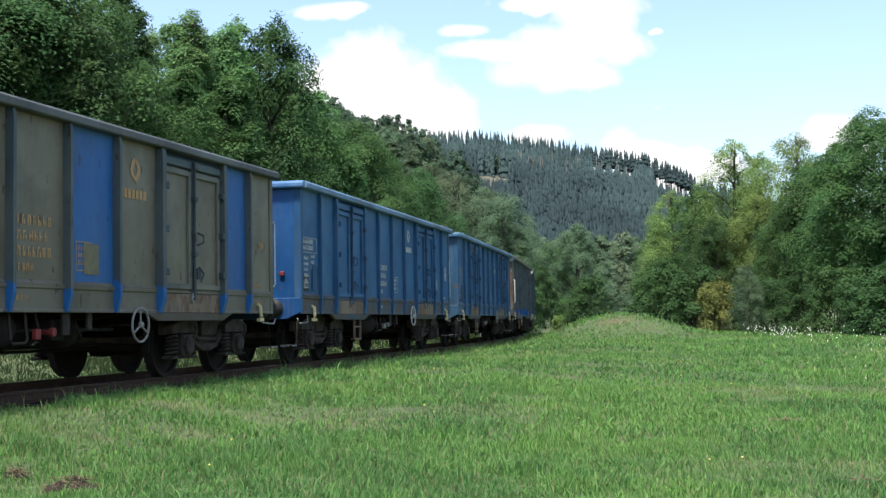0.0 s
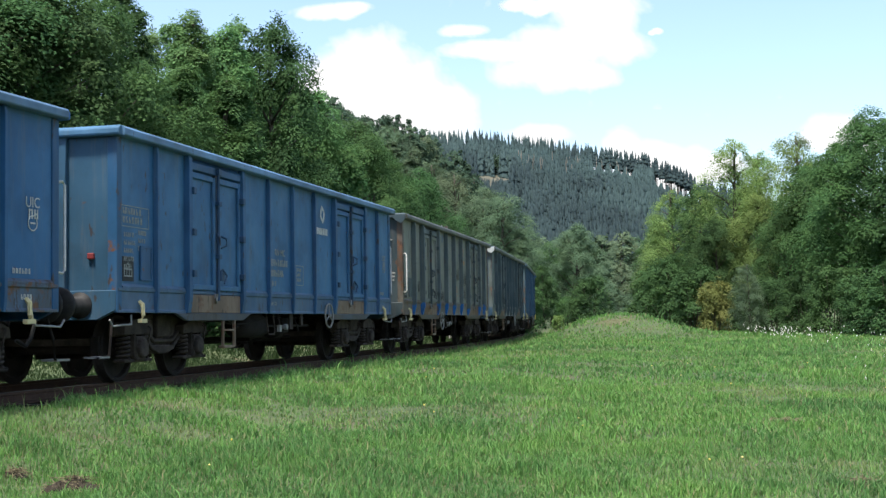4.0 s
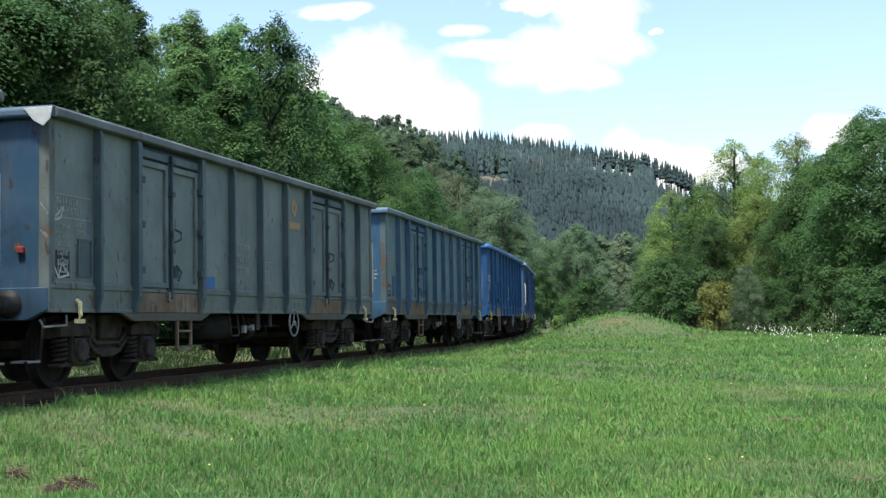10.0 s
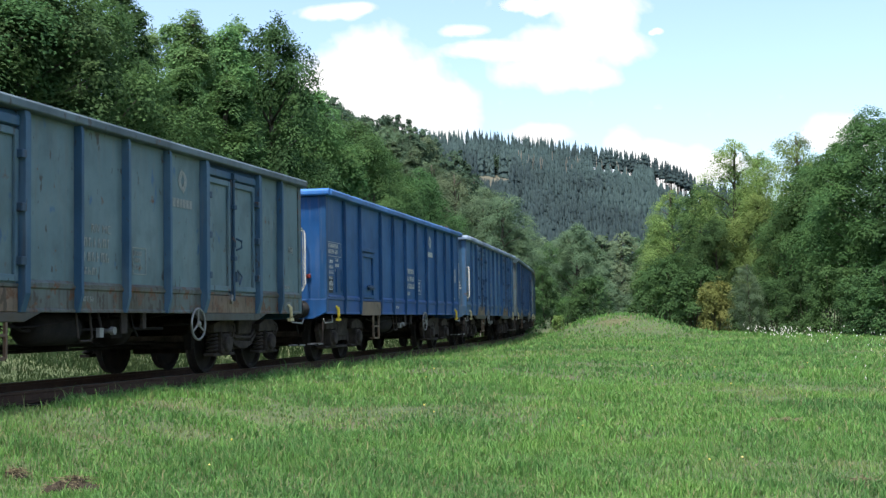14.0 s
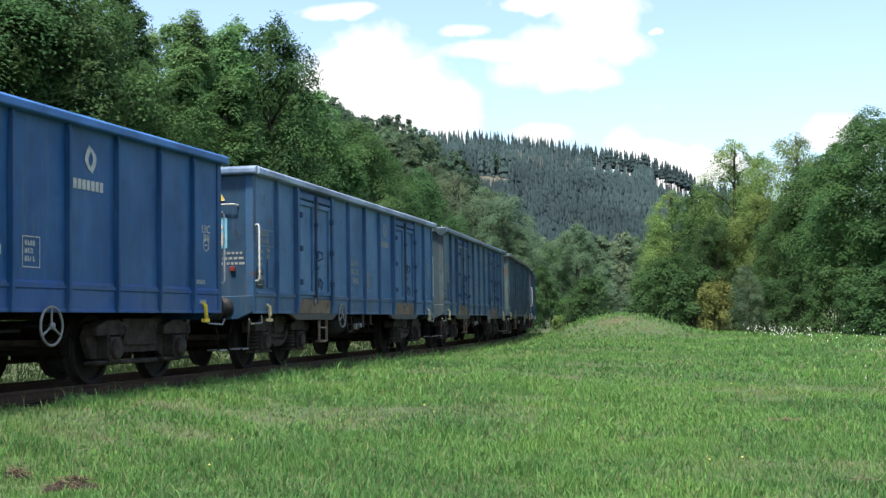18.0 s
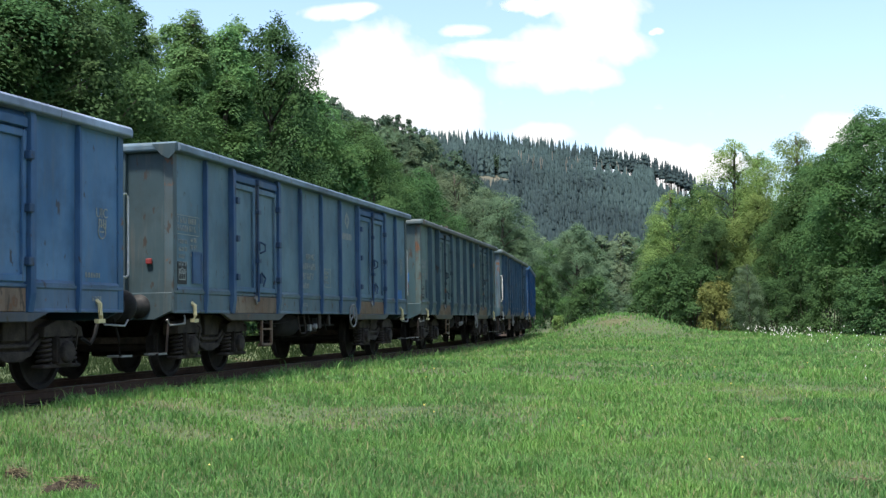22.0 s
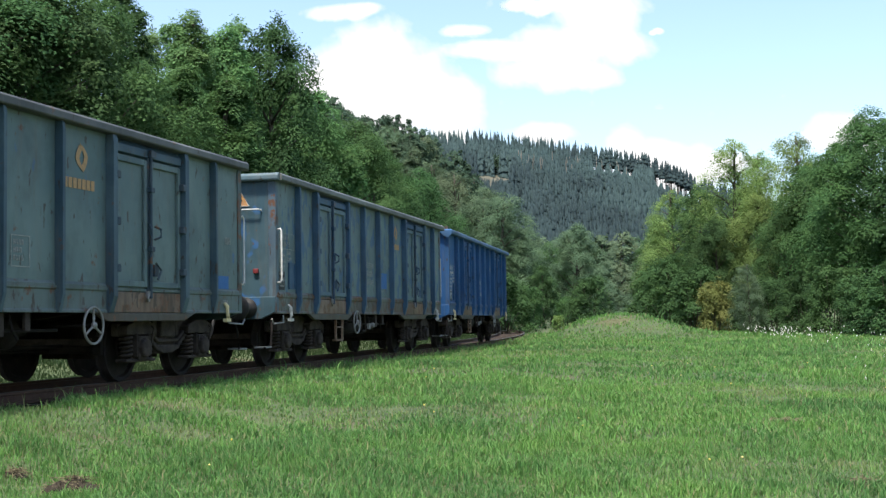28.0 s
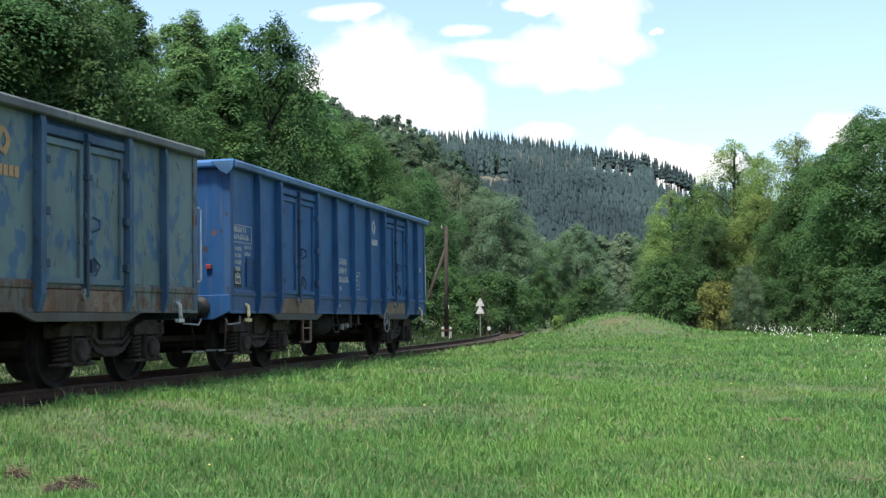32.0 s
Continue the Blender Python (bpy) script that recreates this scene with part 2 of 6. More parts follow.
def beside(x, y):
    """Arrays of (s, offset to the right) of places near the track."""
    x, y = np.atleast_1d(x).astype(float), np.atleast_1d(y).astype(float)
    if len(x) < 2000:
        d = np.hypot(x[:, None] - _x[None, ::4], y[:, None] - _y[None, ::4])
        i = np.argmin(d, 1) * 4
        o, best_d = (x - _x[i]) * np.cos(_th[i]) - (y - _y[i]) * np.sin(_th[i]), d.min(1)
        return _s[i], np.where(np.abs(o) > 0.3 * best_d, np.sign(o) * best_d, o)
    best_d, best_s, best_o = np.full(x.shape, 1e9), np.zeros(x.shape), np.zeros(x.shape)
    for i in range(0, len(_s), 4):
        dx, dy = x - _x[i], y - _y[i]
        d = np.hypot(dx, dy)
        o = dx * math.cos(_th[i]) - dy * math.sin(_th[i])
        m = d < best_d
        best_d[m], best_s[m], best_o[m] = d[m], _s[i], o[m]
    return best_s, np.where(np.abs(best_o) > 0.3 * best_d, np.sign(best_o) * best_d, best_o)


# ---------------------------------------------------------------- the ground
def smooth(a, b, t):
    t = np.clip((t - a) / (b - a), 0, 1)
    return t * t * (3 - 2 * t)


MOUND = (7.6, 54.0)


def ground_z(x, y):
    x, y = np.atleast_1d(x).astype(float), np.atleast_1d(y).astype(float)
    z = np.interp(y, [-60, 0, 10, 15, 23, 35, 50, 65, 100, 200], [-0.6, -0.62, -0.58, -0.40, -0.12, 0.06, 0.24, 0.34, 0.6, 1.5])
    z = z - 0.006 * np.clip(x, 0, 60)
    # banks by direction of view: the wooded slope beside the line and the far spruce hill
    u = x / np.maximum(y, 1.0)
    near = np.interp(u, [-0.7, -0.40, -0.22, -0.12, -0.06, -0.02, 0.01, 0.04, 0.08], [0.10, 0.13, 0.14, 0.125, 0.12, 0.108, 0.07, 0.022, 0.0])
    d0 = np.interp(u, [-0.4, -0.2, 0.0], [42, 60, 105])
    z = z + near * 230 * smooth(d0, 230, y) * (y > 0)
    far = np.interp(u, [-0.3, -0.04, 0.0045, 0.03, 0.061, 0.097, 0.12, 0.142, 0.165, 0.187, 0.205, 0.25, 0.36, 0.6], [0.13, 0.127, 0.1254, 0.1258, 0.122, 0.117, 0.1134, 0.1093, 0.1049, 0.0964, 0.0874, 0.072, 0.04, 0.03])
    hill = far * 850 * smooth(330, 850, y) * (1 - 0.5 * smooth(880, 1600, y)) * (y > 0)
    z = z + np.where(hill > 0.2, np.maximum(hill - z, 0), 0)
    # mound
    mx, my = (x - MOUND[0]) / 2.7, (y - MOUND[1]) / 4.0
    z = z + 1.0 * np.exp(-(mx * mx + my * my))
    # bed of the track
    s, o = beside(x, y)
    bed = rail_z(s) - 0.29 + 0.13 * smooth(1.0, 1.35, o)
    w = (1 - smooth(1.7, 4.0, np.abs(o))) * (1 - smooth(125, 150, s))
    z = z * (1 - w) + bed * w
    z = z + 0.5 * smooth(2.5, 7.0, -o) * (y < 130) * (y > -40)
    # small bumps
    z = z + 0.035 * np.sin(1.3 * x + 0.5 * y) * np.sin(0.9 * y - 0.4 * x) * (np.abs(o) > 3)
    return z


def gz(x, y):
    return float(ground_z(x, y)[0])


def build_ground():
    rings = np.concatenate([[0.0, 1.5], np.arange(4, 40, 0.5), np.geomspace(40, 300, 70), np.geomspace(306, 4500, 60)])
    az = np.concatenate([np.linspace(-180, -40, 24, endpoint=False), np.linspace(-40, 40, 240), np.linspace(40, 180, 25)[1:-1]])
    R, A = np.meshgrid(rings, np.radians(az), indexing="ij")
    x, y = (R * np.sin(A)).ravel() + 0.37, (R * np.cos(A)).ravel() + 0.21
    z = ground_z(x, y)
    n, m = len(rings), len(az)
    f = [(i * m + j, i * m + (j + 1) % m, (i + 1) * m + (j + 1) % m, (i + 1) * m + j) for i in range(n - 1) for j in range(m)]
    me = quick_mesh("ground", np.stack([x, y, z], 1), np.array(f)[:, ::-1], 4)
    for p in me.polygons:
        p.use_smooth = True
    n = Nodes("meadow_soil_and_turf")
    v = n.coords()
    c = n.mix(n.ramp(n.noise(v, 0.35, 5), 0.35, 0.7), (0.055, 0.085, 0.03), (0.085, 0.105, 0.04))
    c = n.mix(n.ramp(n.noise(v, 0.9, 6), 0.55, 0.7), c, (0.095, 0.075, 0.042))
    c = n.mix(n.times(n.ramp(n.noise(v, 9, 4), 0.4, 0.7), 0.5), c, (0.05, 0.065, 0.02))
    c = n.mix(n.times(n.ramp(n.noise(v, 3.5, 5), 0.5, 0.68), 0.7), c, (0.035, 0.05, 0.018))
    # forest floor under the far spruce wood
    sep = n.add("ShaderNodeSeparateXYZ")
    n.link(v, sep.inputs[0])
    floor_col = n.mix(n.ramp(n.noise(v, 0.05, 4), 0.4, 0.6), (0.125, 0.115, 0.085), (0.085, 0.085, 0.06))
    c = n.mix(n.ramp(sep.outputs[1], 480, 600), c, floor_col)
    n.color(c)
    n.gloss(0.95)
    n.bump(n.noise(v, 12, 4), 0.8, 0.04)
    me.materials.append(n.mat)
    return tagged(new("ground", me), "grassy meadow rising to wooded hills", "ground", kind="structure")


build_ground()


# ---------------------------------------------------------------- track
def swept(name, prof, s0, s1, ds, mat, label, dz=0.0, category=""):
    """An outline of (side, height above rail level) points carried along the line."""
    ss = np.arange(s0, s1 + 0.01, ds)
    m = len(prof)
    pts = []
    for s in ss:
        for o, h in prof:
            x, y, z, _ = line(s, o)
            pts.append((x, y, z + h + dz))
    f = [(i * m + j, i * m + (j + 1) % m, (i + 1) * m + (j + 1) % m, (i + 1) * m + j) for i in range(len(ss) - 1) for j in range(m)]
    f += [tuple(range(m))[::-1], tuple(range((len(ss) - 1) * m, len(ss) * m))]
    me = bpy.data.meshes.new(name)
    me.from_pydata(pts, [], f)
    me.materials.append(mat)
    return tagged(new(name, me), label, category, kind="structure")


GAUGE = 0.7525


def build_track():
    for sg in (-1, 1):
        c = sg * GAUGE
        prof = [(c - 0.065, -0.15), (c - 0.065, -0.138), (c - 0.012, -0.118), (c - 0.01, -0.042), (c - 0.034, -0.034), (c - 0.034, -0.004),
                (c + 0.034, -0.004), (c + 0.034, -0.034), (c + 0.01, -0.042), (c + 0.012, -0.118), (c + 0.065, -0.138), (c + 0.065, -0.15)]
        rail = swept("rail", prof, -60, 150, 1.0, RAIL, "rusty brown steel rail on old sleepers", category="rail")
        head = swept("running_surface", [(c - 0.03, -0.003), (c - 0.03, 0.0), (c + 0.03, 0.0), (c + 0.03, -0.003)], -60, 150, 1.0, RAILTOP, "worn shiny rail head")
        head.parent = rail
        for key in ("kind", "category"):
            if key in head:
                del head[key]
    bed = swept("ballast", [(-2.1, -0.5), (-1.5, -0.2), (1.0, -0.2), (1.3, -0.45)], -60, 150, 1.0, BALLAST, "dirty dark ballast bed under the track", category="ballast")
    g = Geo().prism([(-0.13, 0.0), (0.13, 0.0), (0.1, 0.13), (-0.1, 0.13)], "x", -1.3, 1.3)
    sleeper = g.mesh("sleeper", 0.008)
    for i in range(150):
        x, y, z, th = line(-18 + i * 0.62)
        ob = lone("sleeper", sleeper, SLEEPER, bed)
        ob.matrix_basis = pose(x, y, z - 0.28, 0, 0, -math.degrees(th))
    # loose stones
    rng = np.random.default_rng(4)
    n = 6000
    vs, fs = [], []
    base = np.array([(1, 0, 0), (-1, 0, 0), (0, 1, 0), (0, -1, 0), (0, 0, 1), (0, 0, -1)], float)
    octa = np.array([(0, 2, 4), (2, 1, 4), (1, 3, 4), (3, 0, 4), (2, 0, 5), (1, 2, 5), (3, 1, 5), (0, 3, 5)])
    for i in range(n):
        s_, o = rng.uniform(2, 45), rng.uniform(-1.8, 1.4)
        x, y, z, _ = line(s_, o)
        top = -0.2 if -1.5 < o < 1.0 else -0.2 - (abs(o) - (1.5 if o < 0 else 1.0)) * 0.5
        r = rng.uniform(0.018, 0.04)
        a = rng.uniform(-1, 1, 3) * 0.3
        vs.append(base * (r * (1 + a)) + (x, y, z + top + r * 0.3) + rng.uniform(-0.3, 0.3, (6, 3)) * r)
        fs.append(octa + 6 * i)
    st = lone("ballast_stones", quick_mesh("ballast_stones", np.concatenate(vs), np.concatenate(fs), 3), BALLAST, bed)
    st["kind"] = "stuff"


build_track()

# ---------------------------------------------------------------- wagons
HALF, WALL, TOP, SILL = 6.42, 1.37, 3.20, 0.93    # body half length, wall face, under the rim, lower edge of the side
POSTS_A = (-5.35, -1.17, 0.0, 1.17, 5.35)
DOORS_A = (-3.35, 3.35)
POSTS_B = (-5.25, -4.1, -2.45, -1.3, -0.15, 1.0, 2.15, 3.3, 4.45, 5.45)
HATCH_B = -3.28


def post_shape(y, w, sx, lip=0.068):
    prof = [(WALL - 0.01, TOP), (WALL + lip - 0.015, TOP), (WALL + lip, TOP - 0.1), (WALL + lip, 1.14), (WALL + 0.05, SILL), (WALL - 0.01, SILL)]
    return Geo().prism([(sx * a, b) for a, b in prof], "y", y - w / 2, y + w / 2)


def make_side(wagon, kind, sx, look_of):
    """One side wall with its panels, posts and doors."""
    side_m, post_m, sill_m, door_m = look_of["side"], look_of["post"], look_of["sill"], look_of["side"]
    band = part("side_wall", ("band", sx), lambda: Geo().prism(
        [(sx * a, b) for a, b in [(WALL - 0.05, SILL), (WALL + 0.02, SILL), (WALL + 0.02, SILL + 0.03), (WALL + 0.004, SILL + 0.045), (WALL + 0.004, 1.2), (WALL + 0.025, 1.215), (WALL + 0.025, 1.25), (WALL - 0.05, 1.25)]],
        "y", -HALF + 0.02, HALF - 0.02), sill_m, wagon, "rust-stained lower side beam", 0.004)
    if kind == "A":
        cuts = [-HALF + 0.05, -5.35, -4.36, None, -2.34, -1.17, 0.0, 1.17, 2.34, None, 4.36, 5.35, HALF - 0.05]
    else:
        cuts = [-HALF + 0.05, -5.25, -4.1, None, -2.45, -1.3, -0.15, 1.0, 2.15, 3.3, 4.45, 5.45, HALF - 0.05]
    mats = look_of.get("panels", {})
    n = 0
    for a, b in zip(cuts[:-1], cuts[1:]):
        if a is None or b is None:
            continue
        m = mats.get(n, side_m)
        part("panel", ("panel", kind, sx, n), lambda: Geo().prism(
            [(sx * p, q) for p, q in [(WALL - 0.03, 1.25), (WALL - 0.006, 1.25), (WALL - 0.006, TOP - 0.05), (WALL, TOP), (WALL - 0.03, TOP)]], "y", a, b), m, band)
        part("lower_rib", ("lrib", kind, sx, n), lambda: Geo().prism(
            [(sx * p, q) for p, q in [(WALL - 0.01, 1.25), (WALL + 0.028, 1.25), (WALL + 0.028, 1.27), (WALL - 0.01, 1.31)]], "y", a + 0.07, b - 0.07), sill_m, band)
        n += 1
    for i, y in enumerate(POSTS_A if kind == "A" else POSTS_B):
        part("post", ("post", kind, sx, i, look_of["deep"]), lambda: post_shape(y, 0.06 if look_of["deep"] else 0.05, sx, 0.105 if look_of["deep"] else 0.068), post_m, band, "", 0.006)
    if kind == "A":
        for i, yc in enumerate(DOORS_A):
            for dy in (-1.0, 1.0):
                part("door_post", ("dpost", sx, i, dy, look_of["deep"]), lambda: post_shape(yc + dy, 0.11, sx, 0.115 if look_of["deep"] else 0.085), post_m, band, "", 0.006)
            part("door_header", ("dhead", sx, i), lambda: Geo().prism([(sx * p, q) for p, q in [(WALL - 0.03, 3.0), (WALL + 0.05, 3.02), (WALL + 0.05, 3.12), (WALL - 0.03, TOP)]], "y", yc - 0.93, yc + 0.93), post_m, band, "", 0.005)
            part("door_bracket", ("dbrk", sx, i), lambda: Geo().box(sx * (WALL + 0.006), sx * (WALL + 0.03), yc - 0.93, yc + 0.93, SILL + 0.005, SILL + 0.27), look_of["bracket"], band, "rusty brown plate under the doors", 0.006)
            part("door_lip", ("dlip", sx, i), lambda: Geo().prism([(yc - 1.4, SILL), (yc + 1.4, SILL), (yc + 1.05, SILL - 0.11), (yc - 1.05, SILL - 0.11)], "x", sx * (WALL - 0.03), sx * (WALL + 0.035)), look_of["lip"], band, "dull steel lip below the side", 0.008)
            for leaf in (-1, 1):
                y0, y1 = (yc - 0.92, yc - 0.05) if leaf < 0 else (yc + 0.05, yc + 0.92)
                door = part("door", ("leaf", sx, i, leaf), lambda: Geo().box(sx * (WALL - 0.03), sx * (WALL + 0.0), y0, y1, 1.24, 3.0), mats.get(("door", i), door_m), band)
                part("door_frame", ("lframe", sx, i, leaf), lambda: Geo().box(sx * WALL, sx * (WALL + 0.045), y0, y0 + 0.07, 1.27, 2.98).box(sx * WALL, sx * (WALL + 0.045), y1 - 0.07, y1, 1.27, 2.98)
                     .box(sx * WALL, sx * (WALL + 0.043), y0 + 0.07, y1 - 0.07, 2.90, 2.98).box(sx * WALL, sx * (WALL + 0.043), y0 + 0.07, y1 - 0.07, 1.27, 1.35), look_of["frame"], door, "", 0.008)
                for hz in (1.5, 2.1, 2.7):
                    ye = y0 if leaf < 0 else y1
                    part("hinge", ("hinge", sx, i, leaf, hz), lambda: Geo().box(sx * (WALL + 0.04), sx * (WALL + 0.12), ye - 0.05, ye + 0.05, hz - 0.05, hz + 0.05), look_of["iron"], door, "", 0.01)
            bar = part("latch_bar", ("bar", sx, i), lambda: Geo().tube([(sx * (WALL + 0.07), yc, 1.12), (sx * (WALL + 0.07), yc, 3.1)], 0.024, 8)
                       .box(sx * (WALL - 0.01), sx * (WALL + 0.04), yc - 0.045, yc + 0.045, 1.2, 3.02)
                       .box(sx * (WALL + 0.03), sx * (WALL + 0.11), yc - 0.05, yc + 0.05, 3.02, 3.12).box(sx * (WALL + 0.03), sx * (WALL + 0.11), yc - 0.05, yc + 0.05, 2.55, 2.62)
                       .box(sx * (WALL + 0.03), sx * (WALL + 0.11), yc - 0.05, yc + 0.05, 1.75, 1.82), look_of["iron"], band, "grimy vertical door latch bar", 0.006)
            part("latch_handle", ("lhand", sx, i), lambda: Geo().tube([(sx * (WALL + 0.09), yc - 0.1, 2.12), (sx * (WALL + 0.13), yc - 0.09, 2.05), (sx * (WALL + 0.13), yc - 0.09, 1.95)], 0.018), look_of["iron"], bar, "dark forged door handle")
            part("latch_handle", ("lhand2", sx, i), lambda: Geo().tube([(sx * (WALL + 0.06), yc + 0.12, 2.1), (sx * (WALL + 0.12), yc + 0.19, 2.06), (sx * (WALL + 0.12), yc + 0.19, 1.96), (sx * (WALL + 0.06), yc + 0.12, 1.92)], 0.018), look_of["iron"], bar)
            part("latch_catch", ("lhand3", sx, i), lambda: Geo().box(sx * (WALL + 0.02), sx * (WALL + 0.08), yc + 0.08, yc + 0.2, 1.42, 1.58).tube([(sx * (WALL + 0.08), yc + 0.12, 1.6), (sx * (WALL + 0.12), yc + 0.2, 1.5), (sx * (WALL + 0.12), yc + 0.1, 1.38)], 0.016), look_of["iron"], bar, "dark forged door catch")
            part("door_hook", ("dhook", sx, i), lambda: Geo().ring((sx * (WALL + 0.06), yc - 0.05, 1.13), (1, 0.3, 0), 0.045, 0.015, 10, 5).box(sx * (WALL + 0.03), sx * (WALL + 0.07), yc - 0.08, yc - 0.02, 1.15, 1.22), look_of["hook"], bar, "pale worn door hook")
    else:
        yc = HATCH_B
        part("panel", ("panelB_up", sx), lambda: Geo().prism([(sx * p, q) for p, q in [(WALL - 0.03, 2.3), (WALL - 0.006, 2.3), (WALL, TOP), (WALL - 0.03, TOP)]], "y", -4.1, -2.45), side_m, band)
        part("panel", ("panelB_low", sx), lambda: Geo().prism([(sx * p, q) for p, q in [(WALL - 0.03, 1.25), (WALL - 0.006, 1.25), (WALL - 0.006, 2.3), (WALL - 0.03, 2.3)]], "y", -3.05, -2.45), side_m, band)
        part("hatch_lintel", ("lintB", sx), lambda: Geo().box(sx * (WALL - 0.02), sx * (WALL + 0.06), -4.05, -3.0, 2.25, 2.33), post_m, band, "", 0.006)
        door = part("door", ("hatchB", sx), lambda: Geo().box(sx * (WALL - 0.03), sx * WALL, -4.03, -3.05, 1.24, 2.25), side_m, band)
        part("door_frame", ("hatchfB", sx), lambda: Geo().box(sx * WALL, sx * (WALL + 0.05), -4.03, -3.94, 1.27, 2.22).box(sx * WALL, sx * (WALL + 0.05), -3.14, -3.05, 1.27, 2.22).box(sx * WALL, sx * (WALL + 0.048), -3.94, -3.14, 2.14, 2.22)
             .box(sx * WALL, sx * (WALL + 0.048), -3.94, -3.14, 1.27, 1.34), look_of["frame"], door, "", 0.008)
        part("latch_handle", ("hatchlB", sx), lambda: Geo().box(sx * (WALL + 0.01), sx * (WALL + 0.07), -3.5, -3.2, 1.45, 1.55).tube([(sx * (WALL + 0.08), -3.75, 1.52), (sx * (WALL + 0.1), -3.25, 1.48)], 0.02), look_of["iron"], door)
        part("door_bracket", ("hatchbB", sx), lambda: Geo().box(sx * (WALL + 0.012), sx * (WALL + 0.035), -4.05, -2.5, SILL - 0.02, 1.2), look_of["bracket"], band, "rusty plate under the small door")
    rim = part("top_rim", ("rim", sx), lambda: Geo().prism([(sx * p, q) for p, q in [(WALL - 0.06, TOP), (WALL + 0.125, TOP), (WALL + 0.14, TOP + 0.015), (WALL + 0.14, TOP + 0.095), (WALL + 0.11, TOP + 0.125), (WALL - 0.06, TOP + 0.125)]],
                                                        "y", -HALF - 0.03, HALF + 0.03), look_of["rim"], wagon, "worn top rail of the side", 0.005)
    return band


def make_end(wagon, sy, look_of, kind):
    y = sy * HALF
    wall = part("end_wall", ("end", sy), lambda: Geo().box(-WALL + 0.02, WALL - 0.02, y - sy * 0.03, y, 1.2, TOP), look_of["end"], wagon)
    part("end_rim", ("erim", sy), lambda: Geo().prism([(y - sy * 0.05, TOP - 0.002), (y + sy * 0.1, TOP - 0.002), (y + sy * 0.12, TOP + 0.02), (y + sy * 0.12, TOP + 0.09), (y + sy * 0.08, TOP + 0.13), (y - sy * 0.05, TOP + 0.13)], "x", -WALL - 0.1, WALL + 0.1), look_of["end_rim"], wall, "", 0.01)
    for x in (-0.62, 0.62):
        part("end_post", ("epost", sy, x), lambda: Geo().prism([(y, TOP), (y + sy * 0.06, TOP), (y + sy * 0.1, 2.4), (y + sy * 0.1, 1.2), (y, 1.2)], "x", x - 0.07, x + 0.07), look_of["end"], wall, "", 0.006)
    part("end_rib", ("erib", sy), lambda: Geo().prism([(y, 1.95), (y + sy * 0.05, 1.97), (y + sy * 0.05, 2.05), (y, 2.07)], "x", -0.55, 0.55), look_of["end"], wall)
    for sx in (-1, 1):
        part("corner_post", ("corner", sy, sx), lambda: Geo().prism([(sx * (WALL - 0.12), y + sy * 0.012), (sx * (WALL + 0.015), y + sy * 0.012), (sx * (WALL + 0.015), y - sy * 0.12), (sx * (WALL - 0.02), y - sy * 0.12), (sx * (WALL - 0.12), y - sy * 0.02)], "z", SILL, TOP), look_of["corner"], wall, "", 0.008)
    hs = part("headstock", ("hs", sy), lambda: Geo().prism([(-WALL, 1.22), (WALL, 1.22), (WALL, 0.96), (1.1, 0.84), (-1.1, 0.84), (-WALL, 0.96)], "y", y - sy * 0.06, y + sy * 0.03), look_of["end"], wagon, "rust-stained end beam", 0.008)
    for x in (-0.875, 0.875):
        b = part("buffer", ("buf", sy, x), lambda: Geo().lathe_y([(y + sy * 0.02, 0.0), (y + sy * 0.02, 0.17), (y + sy * 0.05, 0.17), (y + sy * 0.06, 0.115), (y + sy * 0.34, 0.11), (y + sy * 0.34, 0.08), (y + sy * 0.52, 0.08), (y + sy * 0.52, 0.0)], (x, 1.03)), BLACK, hs, "greasy dark buffer", 0, True)
        part("buffer_head", ("bufh", sy, x), lambda: Geo().lathe_y([(y + sy * 0.515, 0.0), (y + sy * 0.515, 0.2), (y + sy * 0.535, 0.225), (y + sy * 0.56, 0.21), (y + sy * 0.575, 0.1), (y + sy * 0.58, 0.0)], (x, 1.03)), BLACK, b, "", 0, True)
    hook = part("coupling", ("coup", sy), lambda: Geo().box(-0.05, 0.05, y, y + sy * 0.28, 0.98, 1.1).tube([(0, y + sy * 0.28, 1.04), (0, y + sy * 0.4, 1.0), (0, y + sy * 0.42, 1.1)], 0.035)
                .tube([(-0.09, y + sy * 0.25, 1.0), (-0.09, y + sy * 0.45, 0.8), (-0.09, y + sy * 0.6, 0.84)], 0.025).tube([(0.09, y + sy * 0.25, 1.0), (0.09, y + sy * 0.45, 0.8), (0.09, y + sy * 0.6, 0.84)], 0.025)
                .tube([(-0.13, y + sy * 0.45, 0.8), (0.13, y + sy * 0.45, 0.8)], 0.03), UNDER, hs, "screw coupling hanging in the gap")
    for x in (-0.35, 0.3):
        part("air_hose", ("hose", sy, x), lambda: Geo().tube([(x, y, 0.92), (x, y + sy * 0.12, 0.86), (x, y + sy * 0.24, 0.62), (x, y + sy * 0.36, 0.52), (x * 0.8, y + sy * 0.48, 0.6)], 0.028), BLACK, hs, "black rubber brake hose")
    # shunter's step and grab rail at the corner towards the meadow
    part("shunter_step", ("sstep", sy), lambda: Geo().tube([(1.28, y - sy * 0.06, 0.86), (1.3, y + sy * 0.02, 0.62), (1.3, y + sy * 0.06, 0.38), (1.3, y + sy * 0.36, 0.36)], 0.018), UNDER, hs, "dark steel shunter's step", 0)
    part("step_plate", ("splate", sy), lambda: Geo().box(1.1, 1.32, y + sy * 0.08, y + sy * 0.34, 0.355, 0.38), GREYBOX, hs, "worn bright step plate")
